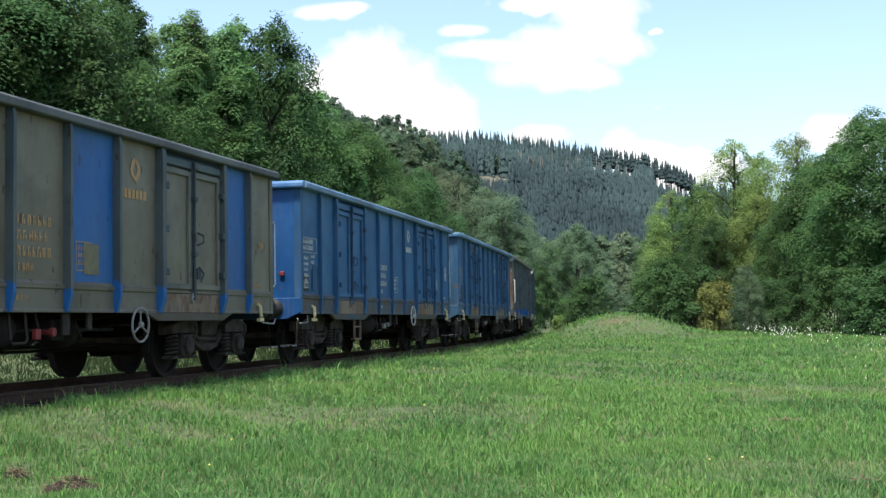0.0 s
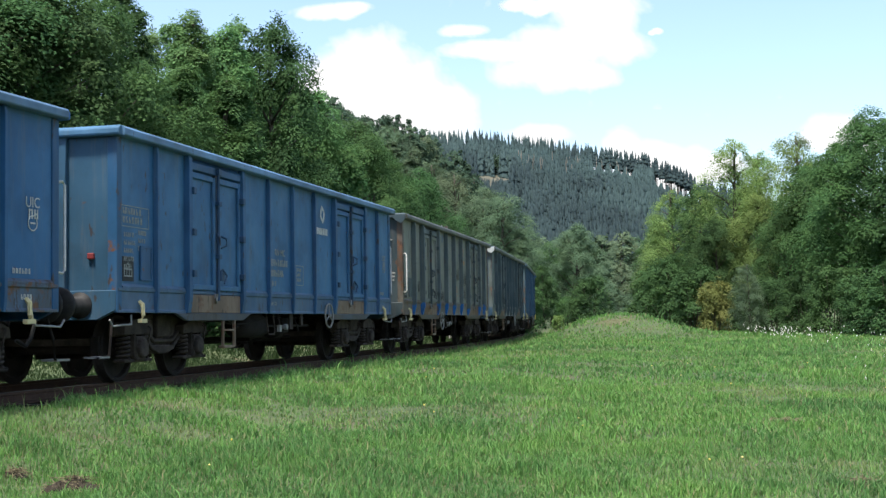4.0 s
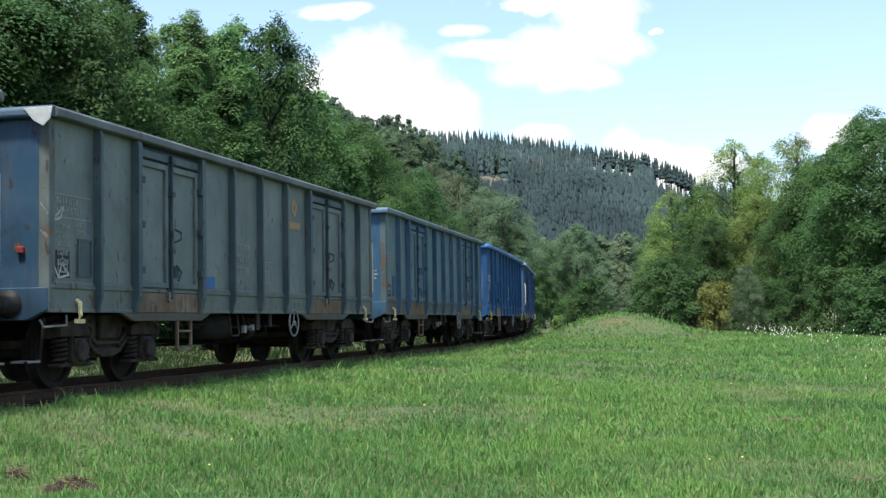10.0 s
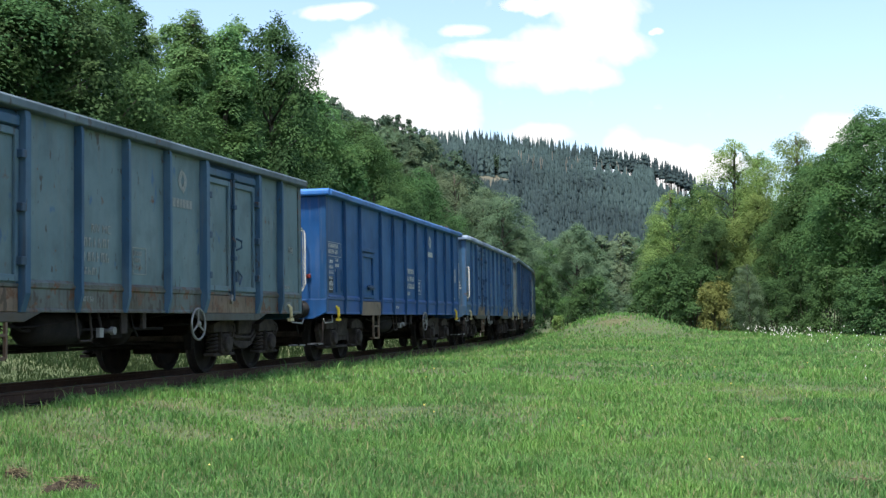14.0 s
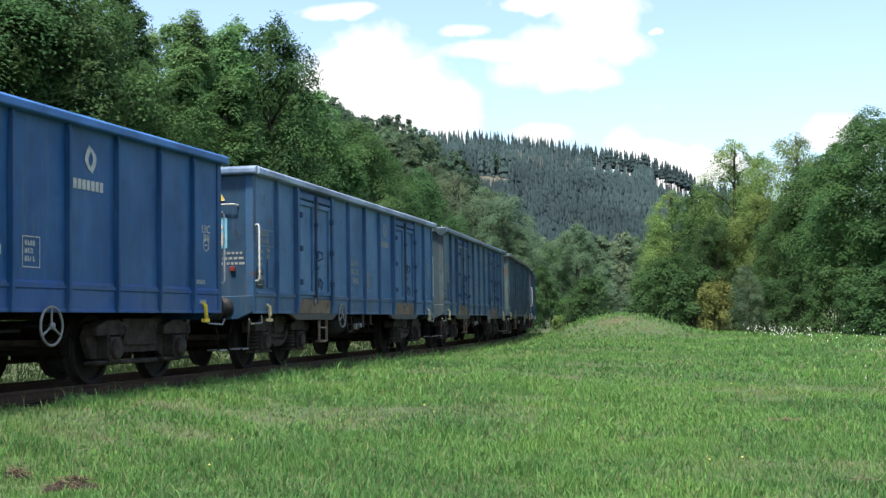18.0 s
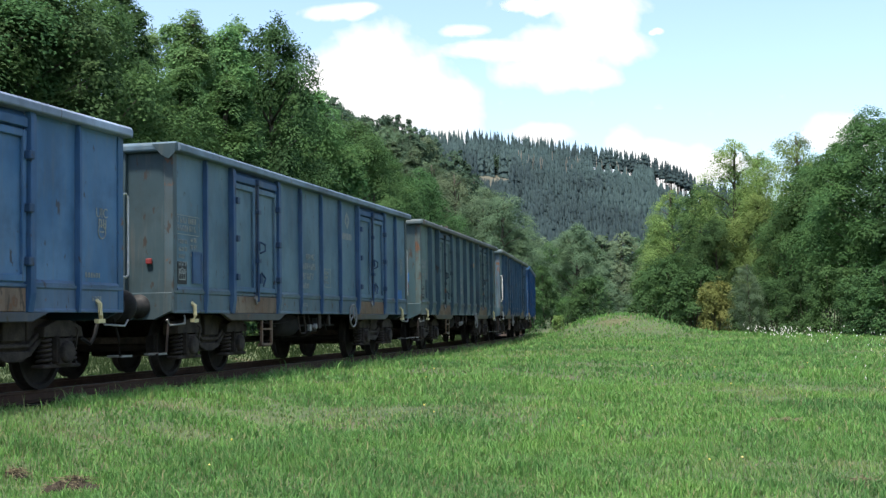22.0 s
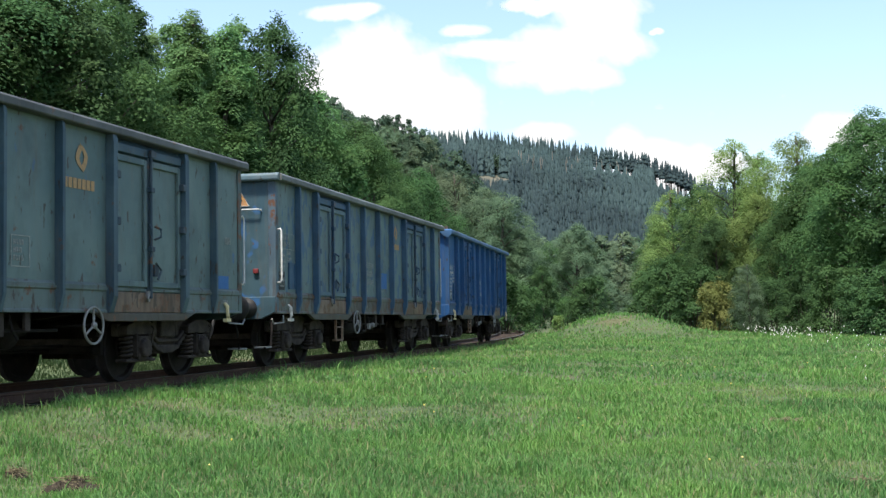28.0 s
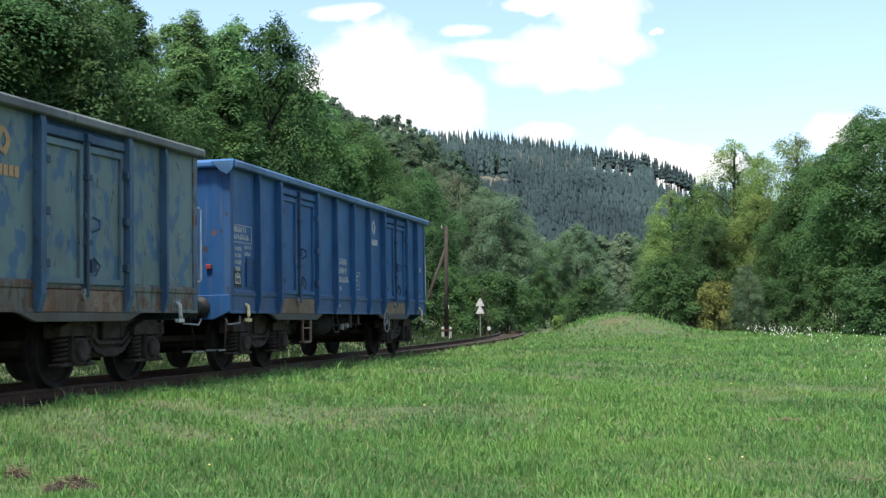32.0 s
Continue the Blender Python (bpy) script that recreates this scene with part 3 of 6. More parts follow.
    part("stirrup", ("stir", sy), lambda: Geo().tube([(1.34, y - sy * 0.45, 0.9), (1.36, y - sy * 0.42, 0.78), (1.36, y + sy * 0.08, 0.76), (1.36, y + sy * 0.16, 0.84)], 0.014), look_of["hook"], hs, "bent steel handle under the end beam", 0)
    if sy > 0:
        part("grab_rail", ("grab",), lambda: Geo().tube([(1.33, y - 0.01, 2.46), (1.34, y + 0.15, 2.48), (1.34, y + 0.2, 2.44), (1.34, y + 0.2, 1.43), (1.34, y + 0.15, 1.39), (1.33, y - 0.01, 1.41)], 0.016, 8), WHITE, wall, "white-painted grab rail", 0, True)
    part("lamp_bracket", ("lampb", sy), lambda: Geo().box(0.98, 1.07, y, y + sy * 0.05, 1.62, 1.70), RED, wall, "small red lamp bracket", 0.01)
    part("tow_hook", ("tow", sy), lambda: Geo().tube([(1.37, y - sy * 0.62, 1.08), (1.42, y - sy * 0.62, 1.04), (1.43, y - sy * 0.62, 0.9), (1.42, y - sy * 0.58, 0.82), (1.42, y - sy * 0.68, 0.82)], 0.03).box(1.39, 1.45, y - sy * 0.7, y - sy * 0.54, 0.8, 0.85), look_of["tow"], hs, "cream-painted rope hook", 0.0)


def wheel_prof(sg):
    """Outline of a wheel on the side sg, from hub to flange."""
    f = 0.718
    return [(sg * (f + 0.14), 0.0), (sg * (f + 0.14), 0.12), (sg * (f + 0.11), 0.14), (sg * (f + 0.075), 0.38), (sg * (f + 0.125), 0.4), (sg * (f + 0.13), 0.452), (sg * (f + 0.03), 0.46), (sg * (f + 0.005), 0.488), (sg * (f - 0.005), 0.47), (sg * (f - 0.005), 0.4), (sg * (f + 0.03), 0.37), (sg * (f + 0.06), 0.14), (sg * (f - 0.03), 0.12), (sg * (f - 0.03), 0.08), (0.0, 0.075)]


def make_bogie(wagon, yc, kind, turning):
    bog = part("bogie", ("bolster",), lambda: Geo().prism([(-1.0, 0.72), (-0.5, 0.9), (0.5, 0.9), (1.0, 0.72), (1.0, 0.5), (-1.0, 0.5)], "y", -0.17, 0.17).box(-0.8, 0.8, -1.2, -1.12, 0.5, 0.6).box(-0.8, 0.8, 1.12, 1.2, 0.5, 0.6)
               .box(-0.7, 0.7, -0.42, -0.36, 0.3, 0.42).box(-0.7, 0.7, 0.36, 0.42, 0.3, 0.42), BOGIE, wagon, "grimy two-axle bogie", 0.01)
    bog.matrix_basis = pose(0, yc, 0)
    for sx in (-1, 1):
        if kind == "A":
            prof = [(-1.32, 0.62), (-1.32, 0.80), (-0.62, 0.86), (-0.25, 0.94), (0.25, 0.94), (0.62, 0.86), (1.32, 0.80), (1.32, 0.62), (0.70, 0.60), (0.46, 0.46), (0.28, 0.36), (-0.28, 0.36), (-0.46, 0.46), (-0.70, 0.60)]
            part("side_frame", ("sfA", sx), lambda: Geo().prism(prof, "x", sx * 0.93, sx * 1.03).prism([(-0.62, 0.72), (-0.3, 0.52), (0.3, 0.52), (0.62, 0.72), (0.55, 0.73), (0.28, 0.57), (-0.28, 0.57), (-0.55, 0.73)], "x", sx * 1.03, sx * 1.1)
                 .prism([(-0.66, 0.66), (-0.34, 0.42), (-0.12, 0.36), (0.12, 0.36), (0.34, 0.42), (0.66, 0.66), (0.58, 0.67), (0.3, 0.48), (-0.3, 0.48), (-0.58, 0.67)], "x", sx * 1.03, sx * 1.09).box(sx * 0.9, sx * 1.1, -0.22, 0.22, 0.6, 0.92).box(sx * 1.0, sx * 1.06, -0.4, -0.3, 0.6, 0.85).box(sx * 1.0, sx * 1.06, 0.3, 0.4, 0.6, 0.85), BOGIE, bog, "", 0.012)
        else:
            prof = [(-1.35, 0.62), (-1.25, 0.78), (-0.5, 0.86), (0.5, 0.86), (1.25, 0.78), (1.35, 0.62), (1.2, 0.34), (0.75, 0.3), (0.55, 0.4), (-0.55, 0.4), (-0.75, 0.3), (-1.2, 0.34)]
            part("side_frame", ("sfB", sx), lambda: Geo().prism(prof, "x", sx * 0.93, sx * 1.03).prism([(-0.5, 0.86), (0.5, 0.86), (0.4, 0.5), (-0.4, 0.5)], "x", sx * 1.03, sx * 1.08).box(sx * 0.9, sx * 1.06, -1.2, 1.2, 0.25, 0.31), BOGIE, bog, "", 0.012)
        for ya in (-0.9, 0.9):
            part("axle_box", ("abox", sx, ya), lambda: Geo().box(sx * 0.96, sx * 1.2, ya - 0.14, ya + 0.14, 0.3, 0.62).lathe([(sx * 1.19, 0.14), (sx * 1.25, 0.13), (sx * 1.26, 0.1), (sx * 1.26, 0.0)], (ya, 0.46), 14)
                 .box(sx * 0.98, sx * 1.16, ya - 0.4, ya + 0.4, 0.27, 0.315), BOGIE, bog, "", 0.012)
            part("spring_cap", ("scap", sx, ya), lambda: Geo().prism([(ya - 0.42, 0.64), (ya - 0.40, 0.76), (ya - 0.15, 0.84), (ya + 0.15, 0.84), (ya + 0.40, 0.76), (ya + 0.42, 0.64)], "x", sx * 0.98, sx * 1.17)
                 .box(sx * 0.97, sx * 1.19, ya - 0.175, ya - 0.145, 0.34, 0.66).box(sx * 0.97, sx * 1.19, ya + 0.145, ya + 0.175, 0.34, 0.66).tube([(sx * 1.2, ya + 0.2, 0.5), (sx * 1.22, ya + 0.24, 0.72), (sx * 1.1, ya + 0.3, 0.8)], 0.018, 5), BOGIE, bog, "", 0.012)
            if kind == "A":
                for dy in (-0.27, 0.27):
                    part("spring", ("spr", sx, ya, dy), lambda: Geo().tube([(sx * 1.07 + 0.085 * math.cos(a * 0.9), ya + dy + 0.085 * math.sin(a * 0.9), 0.315 + 0.345 * a / 42) for a in range(43)], 0.02, 5), BOGIE, bog, "dusty coil spring", 0, True)
            for db in (-0.5, 0.5):
                part("brake_block", ("brk", sx, ya, db), lambda: Geo().box(sx * 0.72, sx * 0.84, ya + db - 0.03, ya + db + 0.03, 0.38, 0.62), UNDER, bog)
    for ya in (-0.9, 0.9):
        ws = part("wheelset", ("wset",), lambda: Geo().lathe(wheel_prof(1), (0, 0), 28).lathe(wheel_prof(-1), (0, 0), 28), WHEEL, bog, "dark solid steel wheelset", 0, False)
        ws.matrix_basis = pose(0, ya, 0.46)
        turning.append((ws, ya))
    return bog


def tilt_bars(g, rows, y0, z0, h, gap, x, sx, seed, wmax):
    """Rows of small marks that stand for lettering too fine to read."""
    rng = random.Random(seed)
    for r in range(rows):
        y = y0
        z = z0 - r * (h + gap)
        while y < y0 + wmax * rng.uniform(0.7, 1.0):
            w = rng.uniform(0.45, 0.7) * h
            t = 0.2 * h
            g.box(sx * x, sx * (x + 0.003), y, y + t, z - h, z)
            if rng.random() < 0.8:
                g.box(sx * x, sx * (x + 0.003), y + w - t, y + w, z - h, z - h * rng.choice((0.0, 0.5)))
            g.box(sx * x, sx * (x + 0.003), y + t, y + w - t, z - t, z) if rng.random() < 0.6 else g.box(sx * x, sx * (x + 0.003), y + t, y + w - t, z - 0.6 * h, z - 0.4 * h)
            y += w + h * rng.uniform(0.25, 0.45)
    return g


def swirl(g, y, z, a, x):
    """Two thick hooks that close round an open, eye-shaped middle."""
    outer = ((-0.2, 1.05), (-0.55, 0.75), (-0.85, 0.35), (-1.0, -0.1), (-0.8, -0.42), (-0.45, -0.7), (0.3, -1.05))
    inner = ((0.12, 0.62), (-0.1, 0.45), (-0.3, 0.2), (-0.4, -0.08), (-0.3, -0.3), (-0.12, -0.48), (0.3, -1.0))
    for sg in (1, -1):
        g.hull([(x + 0.003, y + sg * a * p, z + sg * 1.2 * a * q) for p, q in outer] + [(x + 0.003, y + sg * a * p, z + sg * 1.2 * a * q) for p, q in inner], [(k, k + 1, 8 + k, 7 + k) for k in range(6)])
    return g


def word_bars(g, y, z, h, n, w, x):
    """A row of n even marks in place of a name."""
    for k in range(n):
        g.box(x, x + 0.003, y + k * w * 1.28, y + k * w * 1.28 + w, z, z + h)
    return g


def scrawl(g, rng, y, z, w, h, n, x):
    """A loose scribble of paint strokes."""
    for k in range(n):
        p = [(y + w * (k + rng.uniform(-0.3, 0.3)) / n, z + h * rng.uniform(-0.5, 0.5))]
        for q in range(4):
            p.append((p[-1][0] + w / n * rng.uniform(-0.7, 0.9), z + h * (0.5 if q % 2 else -0.5) * rng.uniform(0.4, 1.0)))
        for (a, b), (c, d) in zip(p[:-1], p[1:]):
            L = math.hypot(c - a, d - b) + 1e-6
            t = 0.012
            nx, nz = -(d - b) / L * t, (c - a) / L * t
            g.hull([(x, a - nx, b - nz), (x, c - nx, d - nz), (x, c + nx, d + nz), (x, a + nx, b + nz)], [(0, 1, 2, 3)])
    return g


def frame_lines(g, y0, y1, z0, z1, t, x):
    return g.box(x, x + 0.003, y0, y1, z0, z0 + t).box(x, x + 0.003, y0, y1, z1 - t, z1).box(x, x + 0.003, y0, y0 + t, z0 + t, z1 - t).box(x, x + 0.003, y1 - t, y1, z0 + t, z1 - t)


def lettering(name, text, size, mat, parent, m, label):
    """Readable lettering as a thin mesh; m places the text's plane."""
    if ("text", text, size) not in SHARED:
        cu = bpy.data.curves.new("lettering", "FONT")
        cu.body, cu.size, cu.extrude, cu.align_x = text, size, 0.002, "CENTER"
        tmp = new("lettering_source", cu)
        bpy.context.view_layer.update()
        SHARED[("text", text, size)] = bpy.data.meshes.new_from_object(tmp.evaluated_get(bpy.context.evaluated_depsgraph_get()))
        bpy.data.objects.remove(tmp)
        SHARED[("text", text, size)].materials.clear()
    ob = lone(name, SHARED[("text", text, size)], mat, parent, label)
    ob.matrix_basis = m
    return ob


TEAL, BLUE, BRIGHT, OLIVE = (0.10, 0.155, 0.165), (0.028, 0.105, 0.235), (0.018, 0.105, 0.30), (0.15, 0.125, 0.085)


def livery(i, side, faded, post, end, rim, rust, corner=None, patch=None, amount=0.0, panels=None, sill=None, tow=CREAM, marks=WHITE, logo=WHITE, end_patch=None, low=None, sill_rust=0.0):
    sd = i * 1.37 + 0.5
    d = {"side": paint(f"side_paint_{i}", side, faded, sd, 0.7, rust * 0.6, patch, amount, 0.5),
         "post": paint(f"post_paint_{i}", tuple(0.85 * c for c in post), tuple(0.6 * a + 0.4 * b for a, b in zip(post, faded)), sd + 0.3, 0.5, rust * 0.5, None, 0, 0.5, low),
         "frame": paint(f"door_frame_paint_{i}", tuple(0.5 * a + 0.5 * b for a, b in zip(post, side)), faded, sd + 0.6, 0.6, rust * 0.6),
         # end colour scaled down to offset the sun falling on the end walls
         "end": paint(f"end_paint_{i}", tuple(0.62 * q for q in end), tuple(0.5 * a + 0.15 * b for a, b in zip(end, faded)), sd + 0.9, 0.6, rust * 0.8, end_patch, 0.08 if end_patch else 0.0, 0.45),
         "rim": paint(f"rim_paint_{i}", tuple(0.62 * c for c in rim), tuple(min(0.6, 1.1 * c + 0.01) for c in rim), sd + 1.2, 0.7, rust * 0.7, None, 0, 0.45),
         "end_rim": paint(f"end_rim_paint_{i}", end, rim, sd + 1.2, 0.7, rust * 0.7, None, 0, 0.45),
         "sill": paint(f"sill_paint_{i}", sill or tuple(0.75 * a + 0.12 * b for a, b in zip(side, DUST)), tuple(0.6 * a + 0.25 * b for a, b in zip(side, DUST)), sd + 1.5, 0.8, min(1.0, sill_rust if sill_rust else rust * 1.2)),
         "corner": paint(f"corner_paint_{i}", corner or tuple(0.7 * c for c in side), tuple(0.8 * c for c in side), sd + 1.8, 0.6, min(1.0, rust * 1.6)),
         "bracket": paint(f"bracket_paint_{i}", (0.15, 0.088, 0.058), (0.19, 0.135, 0.095), sd + 2.1, 0.8, min(1.0, rust + 0.4)),
         "iron": paint(f"iron_{i}", tuple(0.55 * c for c in post), tuple(0.45 * c + 0.02 for c in post), sd + 2.4, 0.6, rust),
         "lip": paint(f"lip_paint_{i}", (0.075, 0.054, 0.04), tuple(0.3 * c + 0.02 for c in side), sd + 2.7, 0.7, rust),
         "hook": GREYBOX, "tow": tow, "marks": marks, "logo": logo}
    d["panels"] = panels or {}
    d["deep"] = i in (0, 1, 2, 6, 7, 8, 11)
    return d


def wagon_labels(i):
    return {0: "bright blue open freight wagon, last of the train", 1: "pale teal open freight wagon with flaking blue patches", 2: "olive-teal open freight wagon with blue rim",
            3: "dusty steel-blue open freight wagon with blue posts", 4: "blue open freight wagon with a worn rim, painted bright for the sky's reflection", 5: "smooth bright blue open wagon with closely set posts",
            6: "grey-teal open freight wagon with blue-stained posts", 7: "grey-green open freight wagon with a blue end", 8: "grey-olive rusty open wagon with scrawled marks",
            9: "light blue open freight wagon with rusty sill", 10: "clean mid-blue open freight wagon", 11: "olive-brown open wagon with bright blue panels"}[i]


LOOKS = {}


def looks():
    L = LOOKS
    bp = lambda i: paint(f"fresh_blue_panel_{i}", BRIGHT, BLUE, i + 9.0, 0.5, 0.15)
    L[11] = livery(11, OLIVE, (0.17, 0.15, 0.105), (0.06, 0.085, 0.095), BLUE, (0.075, 0.078, 0.07), 0.35, tow=CREAM, marks=FADED_ORANGE, logo=FADED_ORANGE, panels={4: bp(11), 6: bp(11), 1: bp(11)}, low=(BRIGHT, 1.3))
    L[10] = livery(10, (0.022, 0.094, 0.2), (0.035, 0.114, 0.215), (0.022, 0.088, 0.185), BRIGHT, (0.10, 0.18, 0.27), 0.15, sill=(0.07, 0.075, 0.08), sill_rust=0.8)
    L[9] = livery(9, (0.03, 0.105, 0.205), (0.045, 0.13, 0.22), (0.028, 0.09, 0.185), (0.045, 0.115, 0.18), (0.10, 0.20, 0.32), 0.3, marks=FADED)
    L[8] = livery(8, (0.185, 0.185, 0.145), (0.205, 0.205, 0.16), (0.07, 0.1, 0.11), (0.055, 0.085, 0.095), (0.10, 0.10, 0.085), 0.5, corner=(0.09, 0.055, 0.04), patch=(0.06, 0.12, 0.2), amount=-0.03, logo=FADED_ORANGE, low=(BRIGHT, 1.2), sill=(0.13, 0.105, 0.08), sill_rust=0.8, marks=FADED)
    L[7] = livery(7, (0.125, 0.15, 0.138), (0.155, 0.172, 0.148), (0.05, 0.08, 0.095), (0.035, 0.095, 0.165), (0.085, 0.095, 0.09), 0.4, patch=(0.05, 0.11, 0.18), amount=-0.04, marks=FADED, logo=FADED_ORANGE)
    L[6] = livery(6, TEAL, (0.13, 0.175, 0.175), (0.04, 0.10, 0.17), (0.05, 0.14, 0.24), (0.08, 0.11, 0.12), 0.4, patch=(0.045, 0.11, 0.2), amount=-0.04, marks=FADED, logo=FADED, sill=(0.10, 0.085, 0.065), sill_rust=0.75)
    L[5] = livery(5, (0.014, 0.074, 0.185), (0.024, 0.09, 0.2), (0.015, 0.07, 0.175), BRIGHT, (0.045, 0.16, 0.40), 0.06, sill=(0.022, 0.085, 0.25), tow=YELLOW)
    # pale rim colour paints in the sky's reflection on the top rail
    L[4] = livery(4, (0.045, 0.12, 0.225), (0.09, 0.165, 0.255), (0.035, 0.095, 0.2), (0.035, 0.09, 0.155), (0.28, 0.33, 0.42), 0.3, marks=FADED, logo=FADED)
    L[3] = livery(3, (0.07, 0.128, 0.165), (0.10, 0.155, 0.178), (0.035, 0.085, 0.18), (0.06, 0.095, 0.105), (0.115, 0.16, 0.2), 0.3, corner=(0.06, 0.075, 0.075), marks=FADED, logo=FADED)
    L[2] = livery(2, (0.095, 0.14, 0.135), (0.12, 0.16, 0.14), (0.045, 0.085, 0.115), (0.06, 0.115, 0.13), (0.085, 0.085, 0.075), 0.5, patch=(0.045, 0.12, 0.24), amount=-0.06, logo=FADED_ORANGE, marks=FADED)
    L[1] = livery(1, (0.125, 0.17, 0.155), (0.105, 0.15, 0.145), (0.035, 0.085, 0.15), (0.065, 0.125, 0.15), (0.12, 0.125, 0.11), 0.4, corner=(0.07, 0.11, 0.15), end_patch=(0.04, 0.12, 0.26), patch=(0.05, 0.11, 0.18), amount=0.104, sill=(0.11, 0.085, 0.065), sill_rust=0.9, tow=WHITE, logo=FADED_ORANGE, marks=FADED)
    L[0] = livery(0, (0.022, 0.085, 0.20), (0.035, 0.105, 0.21), (0.02, 0.08, 0.19), (0.02, 0.095, 0.25), (0.055, 0.13, 0.24), 0.2, tow=CREAM)


looks()
HANDWHEEL = {0: 2.5, 1: -1.75, 2: 1.9, 3: 1.9, 4: -1.75, 5: 1.75, 6: 2.1, 7: 1.5, 8: -1.9, 9: 1.9, 10: 1.9, 11: 1.75}
FRONT_GRAB = (4, 8, 1)


def make_wagon(i):
    lo = LOOKS[i]
    kind = "B" if i == 5 else "A"
    w = new("freight_wagon")
    tagged(w, wagon_labels(i), "freight wagon", "wagons of the train")
    turning = []
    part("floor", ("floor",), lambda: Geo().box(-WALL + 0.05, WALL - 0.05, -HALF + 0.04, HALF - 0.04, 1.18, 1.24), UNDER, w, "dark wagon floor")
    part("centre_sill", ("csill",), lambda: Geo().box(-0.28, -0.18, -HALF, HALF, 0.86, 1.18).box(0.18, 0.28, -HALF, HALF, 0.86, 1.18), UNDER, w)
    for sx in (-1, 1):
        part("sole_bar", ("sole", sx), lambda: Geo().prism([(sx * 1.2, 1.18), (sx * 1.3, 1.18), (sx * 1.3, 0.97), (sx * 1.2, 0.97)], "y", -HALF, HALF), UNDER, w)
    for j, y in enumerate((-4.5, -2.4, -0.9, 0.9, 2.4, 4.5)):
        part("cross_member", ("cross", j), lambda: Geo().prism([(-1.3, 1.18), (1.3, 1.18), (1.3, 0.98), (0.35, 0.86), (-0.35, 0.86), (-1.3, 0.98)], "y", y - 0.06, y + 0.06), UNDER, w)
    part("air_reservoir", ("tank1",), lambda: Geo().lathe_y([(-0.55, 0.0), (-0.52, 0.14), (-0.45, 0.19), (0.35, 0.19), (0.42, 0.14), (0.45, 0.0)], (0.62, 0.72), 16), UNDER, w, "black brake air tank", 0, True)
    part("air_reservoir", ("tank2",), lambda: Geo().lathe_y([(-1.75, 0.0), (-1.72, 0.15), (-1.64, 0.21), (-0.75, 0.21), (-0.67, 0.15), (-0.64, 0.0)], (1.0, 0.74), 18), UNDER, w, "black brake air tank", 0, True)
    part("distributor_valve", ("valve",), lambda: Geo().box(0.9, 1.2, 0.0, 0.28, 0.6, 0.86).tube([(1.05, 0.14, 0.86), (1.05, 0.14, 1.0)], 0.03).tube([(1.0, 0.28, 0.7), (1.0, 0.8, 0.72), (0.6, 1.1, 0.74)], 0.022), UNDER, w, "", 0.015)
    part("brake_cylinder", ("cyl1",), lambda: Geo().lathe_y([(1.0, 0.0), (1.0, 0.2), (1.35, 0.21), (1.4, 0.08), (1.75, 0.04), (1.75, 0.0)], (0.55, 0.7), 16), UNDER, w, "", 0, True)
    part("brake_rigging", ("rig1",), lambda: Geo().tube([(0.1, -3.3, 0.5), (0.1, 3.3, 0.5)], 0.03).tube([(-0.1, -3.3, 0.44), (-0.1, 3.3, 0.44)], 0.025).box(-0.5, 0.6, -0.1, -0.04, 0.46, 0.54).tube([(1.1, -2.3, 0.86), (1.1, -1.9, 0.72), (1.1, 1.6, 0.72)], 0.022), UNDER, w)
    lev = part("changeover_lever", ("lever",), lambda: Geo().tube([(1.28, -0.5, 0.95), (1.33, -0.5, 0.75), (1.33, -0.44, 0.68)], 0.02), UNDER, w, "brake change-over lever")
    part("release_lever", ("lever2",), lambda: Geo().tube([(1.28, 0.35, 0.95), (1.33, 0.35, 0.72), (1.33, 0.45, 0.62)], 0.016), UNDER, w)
    part("lever_knob", ("leverk",), lambda: Geo().box(1.31, 1.36, -0.58, -0.48, 0.62, 0.74), GREYBOX if i not in (11,) else RED, lev, "pale knob of the brake lever")
    part("lever_disc", ("leverd",), lambda: Geo().lathe([(1.2, 0.03), (1.31, 0.03), (1.31, 0.055), (1.36, 0.05), (1.36, 0.0)], (-0.2, 0.7), 12), GREYBOX if i not in (11,) else RED, lev)
    part("lever_bracket", ("lbrk",), lambda: Geo().tube([(1.27, -1.0, 0.97), (1.31, -1.0, 0.62), (1.31, -0.96, 0.58), (1.31, -0.72, 0.58), (1.31, -0.68, 0.62), (1.27, -0.68, 0.97)], 0.017, 6), BOGIE, w, "rusty steel bracket for the brake levers", 0.003)
    part("lever_plate", ("lplate",), lambda: Geo().box(1.28, 1.31, 0.06, 0.22, 0.66, 0.97), BOGIE, w, "rusty plate behind the brake levers", 0.003)
    part("hanger", ("lhanger",), lambda: Geo().box(1.29, 1.33, 0.6, 0.7, 0.72, 0.97), BOGIE, w, "rusty steel hanger", 0.003)
    part("brake_cable", ("bcable",), lambda: Geo().tube([(1.22, -3.3 + 0.3 * k, 0.86 - 0.1 * math.sin(math.pi * k / 8)) for k in range(9)], 0.011, 5), UNDER, w, "sagging brake cable")
    for sx in (-1, 1):
        make_side(w, kind, sx, lo)
    for sy in (-1, 1):
        make_end(w, sy, lo, kind)
    # hand brake wheel
    yh, zh = HANDWHEEL[i], 0.9 if i in (3, 4, 9, 10) else 0.77
    hw = part("brake_handwheel", ("hw", yh, zh), lambda: Geo().ring((1.43, yh, zh), (1, 0, 0), 0.225, 0.0165, 28, 6).lathe([(1.42, 0.0), (1.42, 0.045), (1.46, 0.04), (1.46, 0.0)], (yh, zh), 12), GREYBOX if i != 10 else WHITE, w, "pale steel hand-brake wheel", 0, True)
